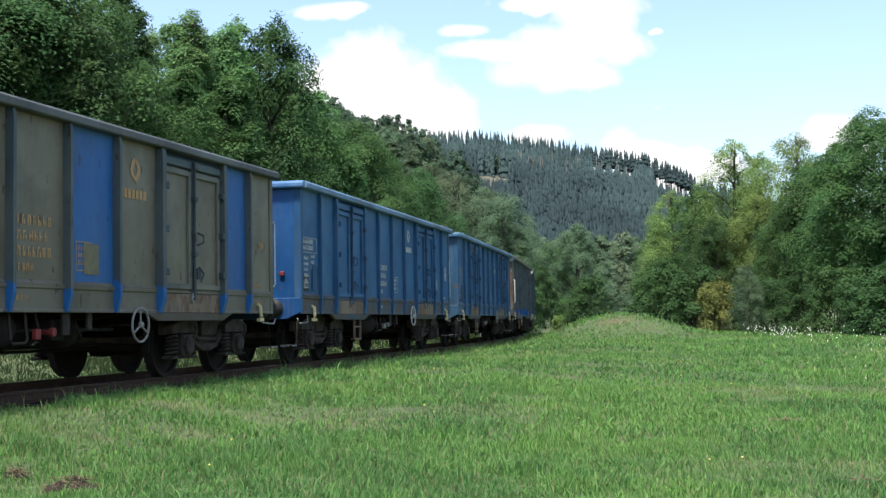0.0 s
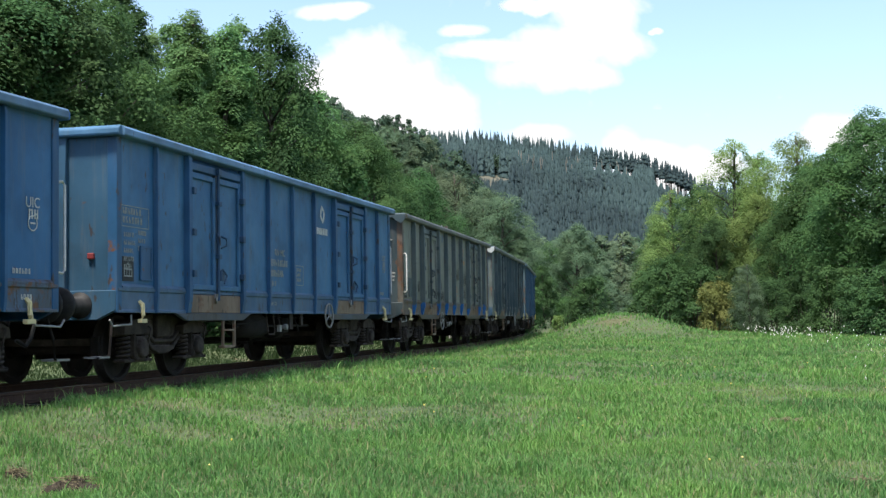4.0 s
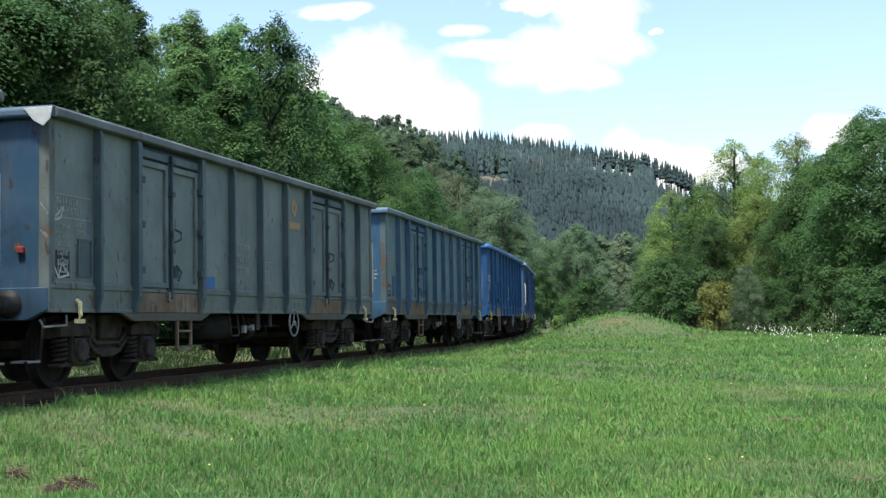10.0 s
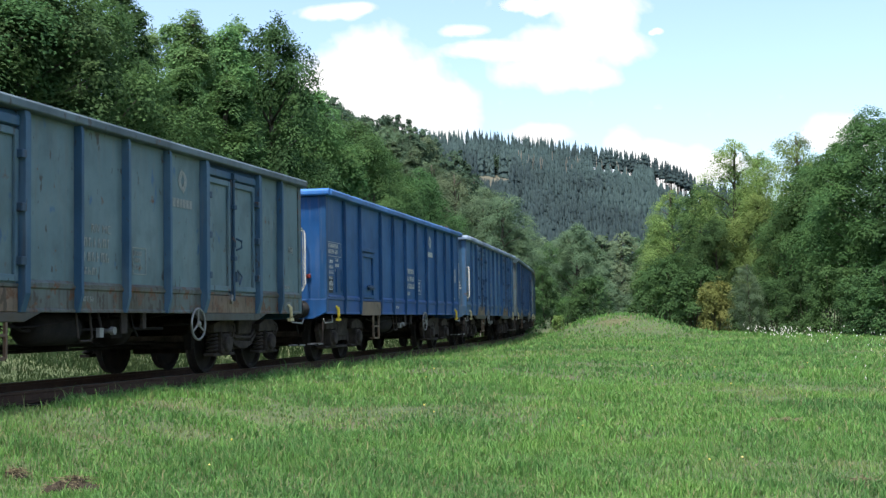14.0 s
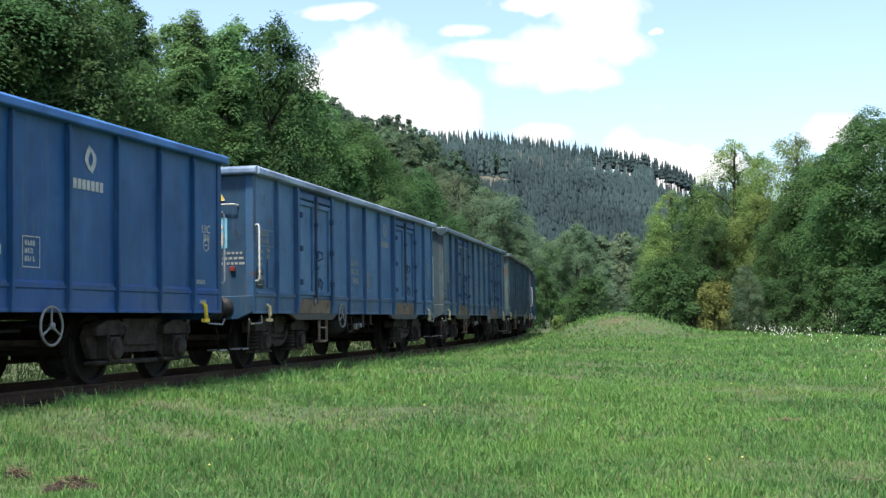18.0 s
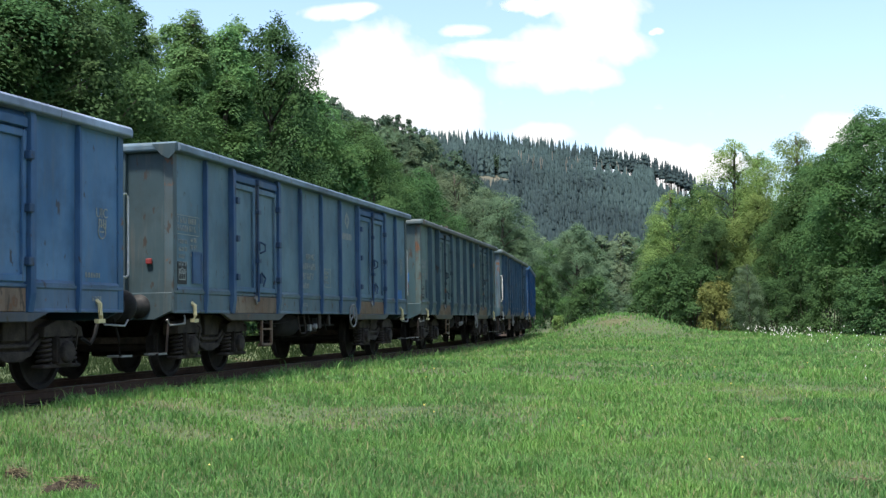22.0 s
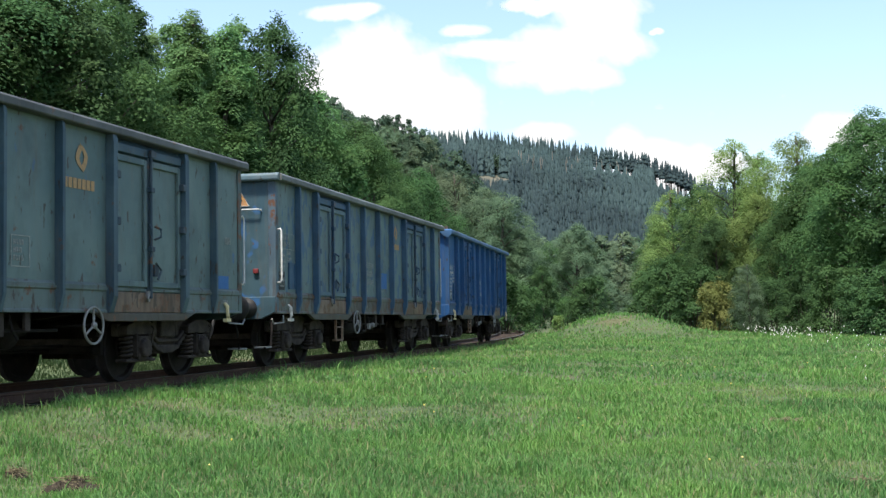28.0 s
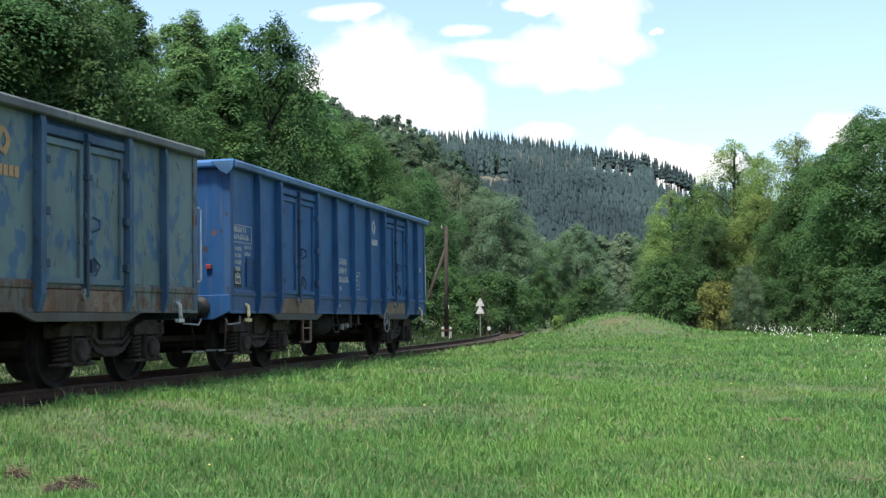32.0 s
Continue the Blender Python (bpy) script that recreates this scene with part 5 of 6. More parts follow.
def build_trees():
    g1, g2, g3, g4 = "trees beside the line", "trees beyond the line", "trees at the meadow edge", "bushes at the meadow edge"
    lab1 = "tall leafy deciduous tree behind the railway line"
    for k, (key, px, d, top, mat, wd) in enumerate((
            ("round1", -90, 33, -90, LEAF_DARK, 1.1), ("round2", 40, 35, -55, LEAF_DARK, 1.1), ("round1", 148, 38, -40, LEAF, 0.9), ("tall1", 190, 41, -25, LEAF_DARK, 0.95),
            ("tall1", 298, 45, 34, LEAF_FRESH, 0.95), ("tall2", 356, 46, 26, LEAF_FRESH, 0.9), ("tall2", 398, 48, 52, LEAF_FRESH, 1.0), ("tall1", 436, 50, 40, LEAF_FRESH, 0.9), ("round2", 484, 50, 36, LEAF_DARK, 0.72), ("tall1", 258, 50, 60, LEAF_FRESH, 1.0),
            ("round1", 90, 46, 10, LEAF, 1.2), ("round2", 500, 58, 128, LEAF, 0.95), ("round1", 380, 56, 110, LEAF_FRESH, 1.1), ("tall2", 572, 66, 168, LEAF_FRESH, 1.2), ("round1", 620, 74, 215, LEAF, 0.9), ("tall2", 590, 60, 260, LEAF_FRESH, 1.3), ("tall1", 330, 42, 120, LEAF, 1.2), ("tall2", 395, 44, 130, LEAF, 1.2),
            ("round1", 545, 62, 255, LEAF_FRESH, 0.9), ("round2", 660, 82, 255, LEAF_DARK, 0.9), ("tall2", 700, 92, 270, LEAF, 1.2), ("round1", 735, 95, 300, LEAF_DARK, 0.9))):
        plant(key, px, d, top, mat, 47 * k, "tree", lab1, g1, wd)
    for k, (key, px, d, top, mat) in enumerate((("bush1", 20, 30, 330, LEAF), ("bush2", 120, 31, 300, LEAF_LIGHT), ("bush1", 220, 33, 330, LEAF), ("bush2", 300, 36, 360, LEAF), ("bush1", 370, 38, 390, LEAF_DARK),
                                                ("bush2", 440, 42, 410, LEAF), ("bush1", 500, 46, 400, LEAF), ("bush2", 560, 50, 420, LEAF_DARK), ("bush1", 620, 56, 430, LEAF), ("bush2", 680, 62, 440, LEAF),
                                                ("bush1", 740, 70, 450, LEAF_DARK), ("bush2", 790, 78, 470, LEAF), ("bush1", 840, 84, 480, LEAF), ("bush2", 890, 90, 480, LEAF_DARK), ("bush1", 935, 98, 500, LEAF))):
        plant(key, px, d, top, mat, 71 * k, "bush", "leafy green bush at the foot of the trees", "bushes beyond the line")
    lab2 = "leafy deciduous tree in the valley beyond the line"
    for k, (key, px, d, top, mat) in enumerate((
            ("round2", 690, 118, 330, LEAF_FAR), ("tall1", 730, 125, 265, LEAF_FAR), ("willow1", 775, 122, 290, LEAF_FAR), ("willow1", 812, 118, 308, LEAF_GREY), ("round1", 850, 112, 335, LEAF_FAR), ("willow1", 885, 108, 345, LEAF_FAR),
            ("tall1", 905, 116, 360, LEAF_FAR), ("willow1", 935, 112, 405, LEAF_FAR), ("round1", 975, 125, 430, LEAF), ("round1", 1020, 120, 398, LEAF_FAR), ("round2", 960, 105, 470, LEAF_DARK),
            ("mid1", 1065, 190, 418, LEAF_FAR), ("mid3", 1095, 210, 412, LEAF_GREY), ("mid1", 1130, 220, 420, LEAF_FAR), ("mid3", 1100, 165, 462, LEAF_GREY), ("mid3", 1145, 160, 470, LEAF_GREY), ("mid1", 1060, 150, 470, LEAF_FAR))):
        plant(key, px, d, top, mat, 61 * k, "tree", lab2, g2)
    for k, (key, px, d, top, mat, wd) in enumerate((("bush2", 1040, 92, 488, LEAF_DARK, 1.0), ("bush1", 1000, 96, 520, LEAF, 1.0), ("bush2", 1110, 100, 520, LEAF_FAR, 1.0), ("bush1", 985, 84, 555, LEAF_LIGHT, 1.0))):
        plant(key, px, d, top, mat, 53 * k, "bush", "rounded green bush beyond the meadow", "bushes beyond the line", wd)
    lab3 = "leafy deciduous tree along the meadow edge"
    for k, (key, px, d, top, mat, wd) in enumerate((
            ("round1", 1172, 84, 400, LEAF, 0.8), ("willow1", 1195, 80, 352, LEAF_LIGHT, 0.9), ("round2", 1240, 76, 345, LEAF, 0.9), ("willow1", 1300, 72, 265, LEAF_LIGHT, 0.85), ("round2", 1345, 70, 355, LEAF_LIGHT, 0.9),
            ("willow1", 1350, 75, 285, LEAF_LIGHT, 0.8), ("willow1", 1425, 68, 250, LEAF_LIGHT, 0.8), ("round1", 1440, 62, 290, LEAF, 0.9), ("round2", 1500, 60, 262, LEAF, 1.0), ("round1", 1560, 55, 205, LEAF, 1.0),
            ("round2", 1640, 52, 180, LEAF_DARK, 1.1), ("round1", 1390, 62, 380, LEAF, 0.9), ("round2", 1270, 70, 400, LEAF_DARK, 0.9))):
        plant(key, px, d, top - 13, mat, 83 * k, "tree", lab3, g3, wd)
    for k, (key, px, d, top, mat, wd) in enumerate((
            ("bush1", 1150, 78, 470, LEAF, 1.0), ("bush2", 1185, 72, 450, LEAF_DARK, 0.9), ("bush1", 1225, 68, 460, LEAF_DARK, 1.0), ("bush1", 1262, 60, 490, LEAF_YELLOW, 0.9), ("willow1", 1325, 58, 468, LEAF_FAR, 1.0),
            ("bush2", 1370, 60, 490, LEAF_DARK, 1.0), ("bush1", 1420, 56, 480, LEAF_DARK, 1.0), ("bush2", 1470, 52, 470, LEAF, 1.0), ("bush1", 1520, 50, 480, LEAF_DARK, 1.0), ("bush2", 1575, 48, 460, LEAF_DARK, 1.0), ("bush2", 1300, 66, 520, LEAF_DARK, 1.0))):
        plant(key, px, d, top, mat, 37 * k, "bush", "yellowing ragged bush at the meadow edge" if mat is LEAF_YELLOW else "dense green bush at the meadow edge", g4, wd)


build_trees()


# outline of the wooded ridge in front of the far hill: direction and height in the view
RIDGE = ((480, 540, 560, 620, 640, 690, 715, 745, 760, 800, 835, 860, 900, 930, 960, 1000, 1100), (140, 150, 150, 190, 204, 208, 203, 218, 243, 268, 303, 320, 345, 375, 400, 410, 420))


def build_hillside():
    """The wooded slope between the line and the far hill: many crowns grown close together."""
    rng = np.random.default_rng(21)
    lab, grp = "leafy tree of the wooded hillside", "hillside trees"
    # trees along the ridge
    px = 545.0
    k = 0
    while px < 850:
        d = rng.uniform(222, 240)
        top = float(np.interp(px, *RIDGE)) + rng.uniform(-5, 16)
        spiky = rng.uniform() < 0.45 or 700 < px < 722
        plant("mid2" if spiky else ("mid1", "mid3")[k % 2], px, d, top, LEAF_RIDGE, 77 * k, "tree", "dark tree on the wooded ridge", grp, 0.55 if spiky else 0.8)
        px += rng.uniform(9, 15)
        k += 1
    for k in range(9):
        plant(("mid1", "mid3")[k % 2], rng.uniform(866, 904), rng.uniform(708, 722), rng.uniform(272, 284), LEAF_RIDGE, 91 * k, "tree", "leafy tree above the clearing on the far hill", grp, 0.9)
    n = 0
    while n < 235:
        low = n < 165
        px, d = (rng.uniform(480, 960), rng.uniform(125, 228)) if low else (rng.uniform(880, 1330), rng.uniform(230, 520))
        x, y = view_xy(px, d)
        u = x / y
        if low and u > 0.0 and d > 250 - 1200 * u:
            continue
        key = ("mid1", "mid2", "mid3")[int(rng.integers(0, 3))]
        (tm, cm), h0 = TREE_KINDS[key]
        k = rng.uniform(0.62, 1.15) if low else rng.uniform(1.1, 1.7)
        z = gz(x, y) - 0.3
        if low and HORIZON - 0.0147 * (px - 784) - (z + k * h0 - EYE.z) / d * SCALE_F < np.interp(px, *RIDGE) + 8:
            continue
        t = new("tree")
        t.matrix_basis = pose(x, y, z, 0, 0, rng.uniform(0, 360)) @ Matrix.Diagonal((k * 1.1, k * 1.1, k, 1))
        tagged(t, lab, "tree", grp)
        lone("trunk", tm, BARK, t)
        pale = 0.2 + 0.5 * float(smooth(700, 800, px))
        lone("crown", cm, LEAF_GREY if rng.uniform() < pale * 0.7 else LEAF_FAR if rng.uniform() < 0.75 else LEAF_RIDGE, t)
        n += 1


build_hillside()


def build_spruces():
    """The spruce wood on the far hill, one mass of trees with bare lower trunks along the crest."""
    rng = np.random.default_rng(33)
    V, F, TV, TF = [], [], [], []
    nv = tv = 0
    crest_px, crest_y = (760, 794, 850, 920, 1000, 1050, 1100, 1151, 1200, 1240, 1330), (236, 234, 232, 240, 250, 257, 265, 276, 295, 315, 350)
    seg = 6
    ang0 = np.arange(seg) * 2 * np.pi / seg
    for n in range(8600):
        edge = n < 520
        px = rng.uniform(690, 1330)
        d = rng.uniform(782, 802) if edge else rng.uniform(480, 800)
        x, y = view_xy(px, d)
        z = gz(x, y)
        base_y = HORIZON - 0.0147 * (px - 784) - (z - EYE.z) / d * SCALE_F
        h = rng.uniform(8, 19) if not edge else rng.uniform(18.5, 24.5)
        # how high a tree may reach in front of the open crest and the clearing
        limit = np.interp(px, crest_px, crest_y) + 5
        if 1050 < px < 1128:
            limit += 28 + 8 * math.sin(px * 0.4)
        elif 1128 <= px < 1160:
            limit += 10
        elif 1160 <= px < 1245:
            limit += 37 + 5 * math.sin(px * 0.55)
        elif 880 < px < 1030:
            limit += 6
        if 846 < px < 906 and d < 703:
            if d > 682:
                continue
            limit = rng.uniform(312, 328)
        if not edge:
            h = min(h, (base_y - limit) * d / SCALE_F)
            if h < 3.0:
                continue
        elif 1060 < px < 1245 and rng.uniform() < 0.2:
            continue
        r = h * rng.uniform(0.085, 0.14) + 0.3
        bare = (0.55 if px > 1155 else 0.5 if px > 1045 else 0.12) if edge else 0.02
        r *= 0.8 if edge else 1.0
        layers = 5
        for q in range(layers):
            f0 = bare + (1 - bare) * q / layers
            f1 = min(1.0, f0 + (1 - bare) * 1.7 / layers)
            rad = r * (1 - q / layers) ** 0.85
            ang = ang0 + rng.uniform(0, 6.28)
            rr = rad * rng.uniform(0.55, 1.35, seg)
            ring = np.stack([x + rr * np.cos(ang), y + rr * np.sin(ang), z + h * f0 - 0.25 * rr + rng.uniform(-0.7, 0.5, seg)], 1)
            V.append(np.vstack([ring, [(x, y, z + h * f1)]]))
            F.append(np.array([(nv + k, nv + (k + 1) % seg, nv + seg) for k in range(seg)]))
            nv += seg + 1
        if edge or n < 640:
            a = np.arange(4) * np.pi / 2
            tr = 0.24
            TV.append(np.vstack([np.stack([x + tr * np.cos(a), y + tr * np.sin(a), np.full(4, z - 1)], 1), np.stack([x + 0.13 * np.cos(a), y + 0.13 * np.sin(a), np.full(4, z + h * 0.8)], 1)]))
            TF.append(np.array([(tv + k, tv + (k + 1) % 4, tv + 4 + (k + 1) % 4, tv + 4 + k) for k in range(4)]))
            tv += 8
    PV, PF = [], []
    for k in range(64):
        px = rng.choice([910, 926, 934, 946, 948, 962, 1002, 1006, 1010, 1014]) + rng.uniform(-6, 6) if k < 40 else rng.uniform(915, 1120)
        d = rng.uniform(662, 735) if k < 40 else rng.uniform(690, 770)
        x, y = view_xy(px, d)
        z, h = gz(x, y), rng.uniform(9, 16)
        a = np.arange(4) * np.pi / 2
        PV.append(np.vstack([np.stack([x + 0.22 * np.cos(a), y + 0.22 * np.sin(a), np.full(4, z - 1)], 1), np.stack([x + 0.14 * np.cos(a), y + 0.14 * np.sin(a), np.full(4, z + h)], 1)]))
        PF.append(np.array([(8 * k + q, 8 * k + (q + 1) % 4, 8 * k + 4 + (q + 1) % 4, 8 * k + 4 + q) for q in range(4)]))
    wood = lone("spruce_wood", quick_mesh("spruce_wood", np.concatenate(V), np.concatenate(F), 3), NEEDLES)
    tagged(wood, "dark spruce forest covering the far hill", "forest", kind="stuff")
    tr = lone("spruce_trunks", quick_mesh("spruce_trunks", np.concatenate(TV), np.concatenate(TF), 4), BARK, wood, "grey bare spruce trunks")
    tr["kind"] = "stuff"
    tr = lone("dead_trunks", quick_mesh("dead_trunks", np.concatenate(PV), np.concatenate(PF), 4), grimy("bleached_bark", (0.24, 0.21, 0.17), (0.34, 0.31, 0.26), 2, 0.9), wood, "pale bare standing trunks")
    tr["kind"] = "stuff"


build_spruces()


# ---------------------------------------------------------------- grass
def lattice(x, y, cell, seed):
    """Smooth random field of about 0 to 1 with bumps of the size cell."""
    tab = np.random.default_rng(seed).uniform(0, 1, (128, 128))
    u, v = x / cell + 500.0, y / cell + 500.0
    i, j = np.floor(u).astype(int), np.floor(v).astype(int)
    fu, fv = u - i, v - j
    fu, fv = fu * fu * (3 - 2 * fu), fv * fv * (3 - 2 * fv)
    g = lambda p, q: tab[p % 128, q % 128]
    return (g(i, j) * (1 - fu) + g(i + 1, j) * fu) * (1 - fv) + (g(i, j + 1) * (1 - fu) + g(i + 1, j + 1) * fu) * fv


DRY_SPOTS = ((1290, 18.2, 0.5), (1380, 16.8, 0.6), (1330, 17.5, 0.4), (940, 17.5, 0.35), (1090, 15, 0.35), (700, 16, 0.45), (330, 13.5, 0.45), (680, 14, 0.35), (560, 20, 0.6),
             (980, 12.2, 0.3), (1500, 11.2, 0.3), (420, 10.6, 0.3), (1050, 25, 0.8), (1250, 27, 0.8), (880, 30, 0.9), (1020, 40, 1.0), (128, 10.35, 0.4), (1085, 51.6, 0.5))


def build_grass():
    rng = np.random.default_rng(8)
    xs, ys, hs, ws = [], [], [], []
    for y0, y1, dens, h, w in ((8, 13, 2100, 0.062, 0.0045), (13, 20, 950, 0.066, 0.0065), (20, 32, 330, 0.075, 0.010), (32, 50, 115, 0.085, 0.016), (50, 78, 62, 0.10, 0.022)):
        n = int((y1 * y1 - y0 * y0) * 0.5 * 0.80 * dens)
        y = np.sqrt(rng.uniform(y0 * y0, y1 * y1, n))
        x = y * rng.uniform(-0.40, 0.40, n)
        xs.append(x), ys.append(y), hs.append(np.full(n, h)), ws.append(np.full(n, w))
    x, y, h, w = (np.concatenate(q) for q in (xs, ys, hs, ws))
    # rank stalks along the edge of the ballast
    ss = rng.uniform(0, 60, 1500)
    oo = 1.02 + rng.exponential(0.3, 1500)
    pl = np.array([line(a, b)[:2] for a, b in zip(ss, oo)])
    stalk = np.concatenate([np.zeros(len(x), bool), np.ones(1500, bool)])
    x, y = np.concatenate([x, pl[:, 0]]), np.concatenate([y, pl[:, 1]])
    h, w = np.concatenate([h, rng.uniform(0.08, 0.26, 1500)]), np.concatenate([w, np.full(1500, 0.0022) + pl[:, 1] * 0.0001])
    ok = y > 8
    x, y, h, w, stalk = x[ok], y[ok], h[ok], w[ok], stalk[ok]
    s, o = beside(x, y)
    keep = (np.abs(o) > 0.86 + 0.14 * (s < 26) + 0.32 * (1 - smooth(10, 20, s)) + 0.14 * np.sin(3.1 * s) * np.sin(1.7 * s + 1)) & ~((o < 0) & (o > -1.6))
    for mpx, md, mr in ((128, 10.35, 0.24), (30, 10.6, 0.1), (1515, 10.0, 0.12), (1385, 14.3, 0.22), (1085, 51.6, 0.6)):
        mx_, my_ = view_xy(mpx, md)
        keep &= (np.hypot(x - mx_, (y - my_) / 0.8) > mr) | (rng.uniform(size=len(x)) < 0.12)
    worn = 0.55 * lattice(x, y, 2.6, 1) + 0.3 * lattice(x, y, 0.9, 2) + 0.15 * lattice(x, y, 0.35, 3) - 0.5
    spot = np.zeros(len(x))
    for mpx, md, mr in DRY_SPOTS:
        mx_, my_ = view_xy(mpx, md)
        spot = np.maximum(spot, np.exp(-(((x - mx_) / mr) ** 2 + ((y - my_) / (0.8 * mr)) ** 2)))
    # a worn strip of drier grass beside the line
    spot = np.maximum(spot, 0.45 * np.exp(-((o - 2.3) / 0.7) ** 2) * lattice(x, y, 1.3, 9))
    worn = worn + 0.5 * spot
    keep &= (worn < 0.10) | (rng.uniform(size=len(x)) < 0.62) | (y > 32) | stalk
    x, y, h, w, s, o, worn, stalk = (q[keep] for q in (x, y, h, w, s, o, worn, stalk))
    far_side = o < 0
    h = np.where(far_side, h * 1.5, h)
    n = len(x)
    tuft = np.clip(1.8 * (0.55 * lattice(x, y, 0.55, 4) + 0.45 * lattice(x, y, 0.2, 5)) - 0.4, 0, 1)
    h = np.where(stalk, h, h * rng.uniform(0.45, 1.2, n) * (0.5 + 0.95 * tuft) * np.clip(1.05 - 1.2 * worn, 0.4, 1.3) * np.where(rng.uniform(size=n) < 0.035, 1.9, 1.0) * np.where((o > 1.2) & (o < 2.2), 1.35, 1.0))
    z = ground_z(x, y)
    a = rng.uniform(0, 2 * np.pi, n)
    lean = h * np.where(stalk, rng.uniform(0.0, 0.4, n), rng.uniform(0.15, 0.95, n))
    la = rng.uniform(0, 2 * np.pi, n)
    dx, dy = np.cos(a) * w, np.sin(a) * w
    tip = np.stack([x + lean * np.cos(la), y + lean * np.sin(la), z + h], 1)
    mid = np.stack([x + 0.3 * lean * np.cos(la), y + 0.3 * lean * np.sin(la), z + 0.62 * h], 1)
    off = np.stack([dx, dy, np.zeros(n)], 1)
    base = np.stack([x, y, z - 0.01], 1)
    v = np.stack([base - off, base + off, mid + off * 0.8, tip, mid - off * 0.8], 1).reshape(-1, 3)
    i = np.arange(n)[:, None] * 5
    f3 = np.concatenate([np.stack([i + 0, i + 1, i + 2], 2), np.stack([i + 0, i + 2, i + 4], 2), np.stack([i + 4, i + 2, i + 3], 2)], 1).reshape(-1, 3)
    back = np.repeat(far_side, 3)
    me = quick_mesh("grass", v, f3[~back], 3)
    # how dry each blade is, and how blue or yellow its green
    dry = np.where(stalk, rng.uniform(0.0, 0.9, n), np.clip(0.8 * rng.uniform(0, 1, n) ** 7 + np.clip(1.5 * worn - 0.1, 0, 0.6) * rng.uniform(0, 1, n), 0, 1))
    tone = np.clip(0.6 * lattice(x, y, 1.6, 6) + 0.4 * lattice(x, y, 0.45, 7) + rng.normal(0, 0.12, n), 0, 1)
    for name, val in (("dry", dry), ("tone", tone)):
        at = me.attributes.new(name, "FLOAT", "POINT")
        at.data.foreach_set("value", np.repeat(val, 5).astype(np.float32))
    me2 = quick_mesh("trackside_grass", v, f3[back], 3)
    g = Nodes("meadow_grass")
    geo = g.add("ShaderNodeNewGeometry")
    fac = {}
    for name in ("dry", "tone"):
        at = g.add("ShaderNodeAttribute")
        at.attribute_name = name
        fac[name] = at.outputs["Fac"]
    c = g.mix(g.ramp(geo.outputs["Random Per Island"], -0.3, 1.2), (0.042, 0.125, 0.03), (0.175, 0.36, 0.088))
    c = g.mix(g.times(g.ramp(fac["tone"], 0.5, 0.9), 0.6), c, (0.165, 0.32, 0.062))
    c = g.mix(g.times(g.ramp(fac["tone"], 0.5, 0.15), 0.6), c, (0.05, 0.14, 0.045))
    c = g.mix(fac["dry"], c, (0.29, 0.235, 0.13))
    g.color(c)
    g.gloss(0.6)
    g.bsdf.inputs["Specular IOR Level"].default_value = 0.2
    tr = g.add("ShaderNodeBsdfTranslucent")
    g.link(c, tr.inputs[0])
    mx = g.add("ShaderNodeMixShader")
    mx.inputs[0].default_value = 0.35
    g.link(g.bsdf.outputs[0], mx.inputs[1]), g.link(tr.outputs[0], mx.inputs[2]), g.link(mx.outputs[0], g.out.inputs[0])
    # shade from train and trees is painted into this grass colour
    dull = foliage("shade_dark_rank_grass", (0.03, 0.055, 0.022), (0.048, 0.08, 0.028), (0.05, 0.07, 0.028), 2.0)
    tagged(lone("trackside_grass", me2, dull), "uncut grass beyond the track, coloured dark for the shade there", "grass", kind="stuff")
    return tagged(lone("grass", me, g.mat), "short green meadow grass with drier patches", "grass", kind="stuff")


build_grass()


def build_flowers():
    """White umbels and a few yellow heads standing in the grass, too many to count."""
    rng = np.random.default_rng(12)
    V, F, nv = [], [], 0
    for k in range(150):
        px = rng.uniform(1310, 1600) if k < 115 else rng.normal(1385, 25)
        d = 53 - (px - 1300) / 270 * 8 - rng.exponential(1.0 + max(0.0, (px - 1370) / 20))
        d = max(d, 20.0)
        x, y = view_xy(px, d)
        z = gz(x, y) + rng.uniform(0.12, 0.4) * d / 50
        r = rng.uniform(0.010, 0.024) * d / 50
        c = np.array([x, y, z]) + rng.normal(size=3) * 0.05
        a = np.arange(6) * np.pi / 3
        ring = np.stack([c[0] + r * np.cos(a), c[1] + r * np.sin(a), np.full(6, c[2])], 1)
        V.append(np.vstack([ring, [c + (0, 0, 0.05)], [c - (0, 0, 0.02)]]))
        F.append(np.array([(nv + q, nv + (q + 1) % 6, nv + 6) for q in range(6)] + [(nv + (q + 1) % 6, nv + q, nv + 7) for q in range(6)]))
        nv += 8
    tagged(lone("wildflowers", quick_mesh("wildflowers", np.concatenate(V), np.concatenate(F), 3), grimy("white_petals", (0.75, 0.75, 0.68), (0.6, 0.6, 0.52), 20, 0.8)), "white umbel flowers along the meadow edge", "wildflowers", kind="stuff")
    V, F, nv = [], [], 0
    for k in range(34):
        y = rng.uniform(10, 32)
        x = y * rng.uniform(-0.2, 0.36)
        z = gz(x, y) + rng.uniform(0.05, 0.1)
        a = np.arange(6) * np.pi / 3
        r = rng.uniform(0.007, 0.013)
        V.append(np.vstack([np.stack([x + r * np.cos(a), np.full(6, y), z + r * np.sin(a)], 1), [[x, y - 0.01, z]]]))
        F.append(np.array([(nv + q, nv + (q + 1) % 6, nv + 6) for q in range(6)]))
        nv += 7
    tagged(lone("yellow_flowers", quick_mesh("yellow_flowers", np.concatenate(V), np.concatenate(F), 3), grimy("yellow_petals", (0.7, 0.52, 0.05), (0.75, 0.65, 0.3), 20, 0.8)), "tiny yellow flowers scattered in the grass", "wildflowers", kind="stuff")


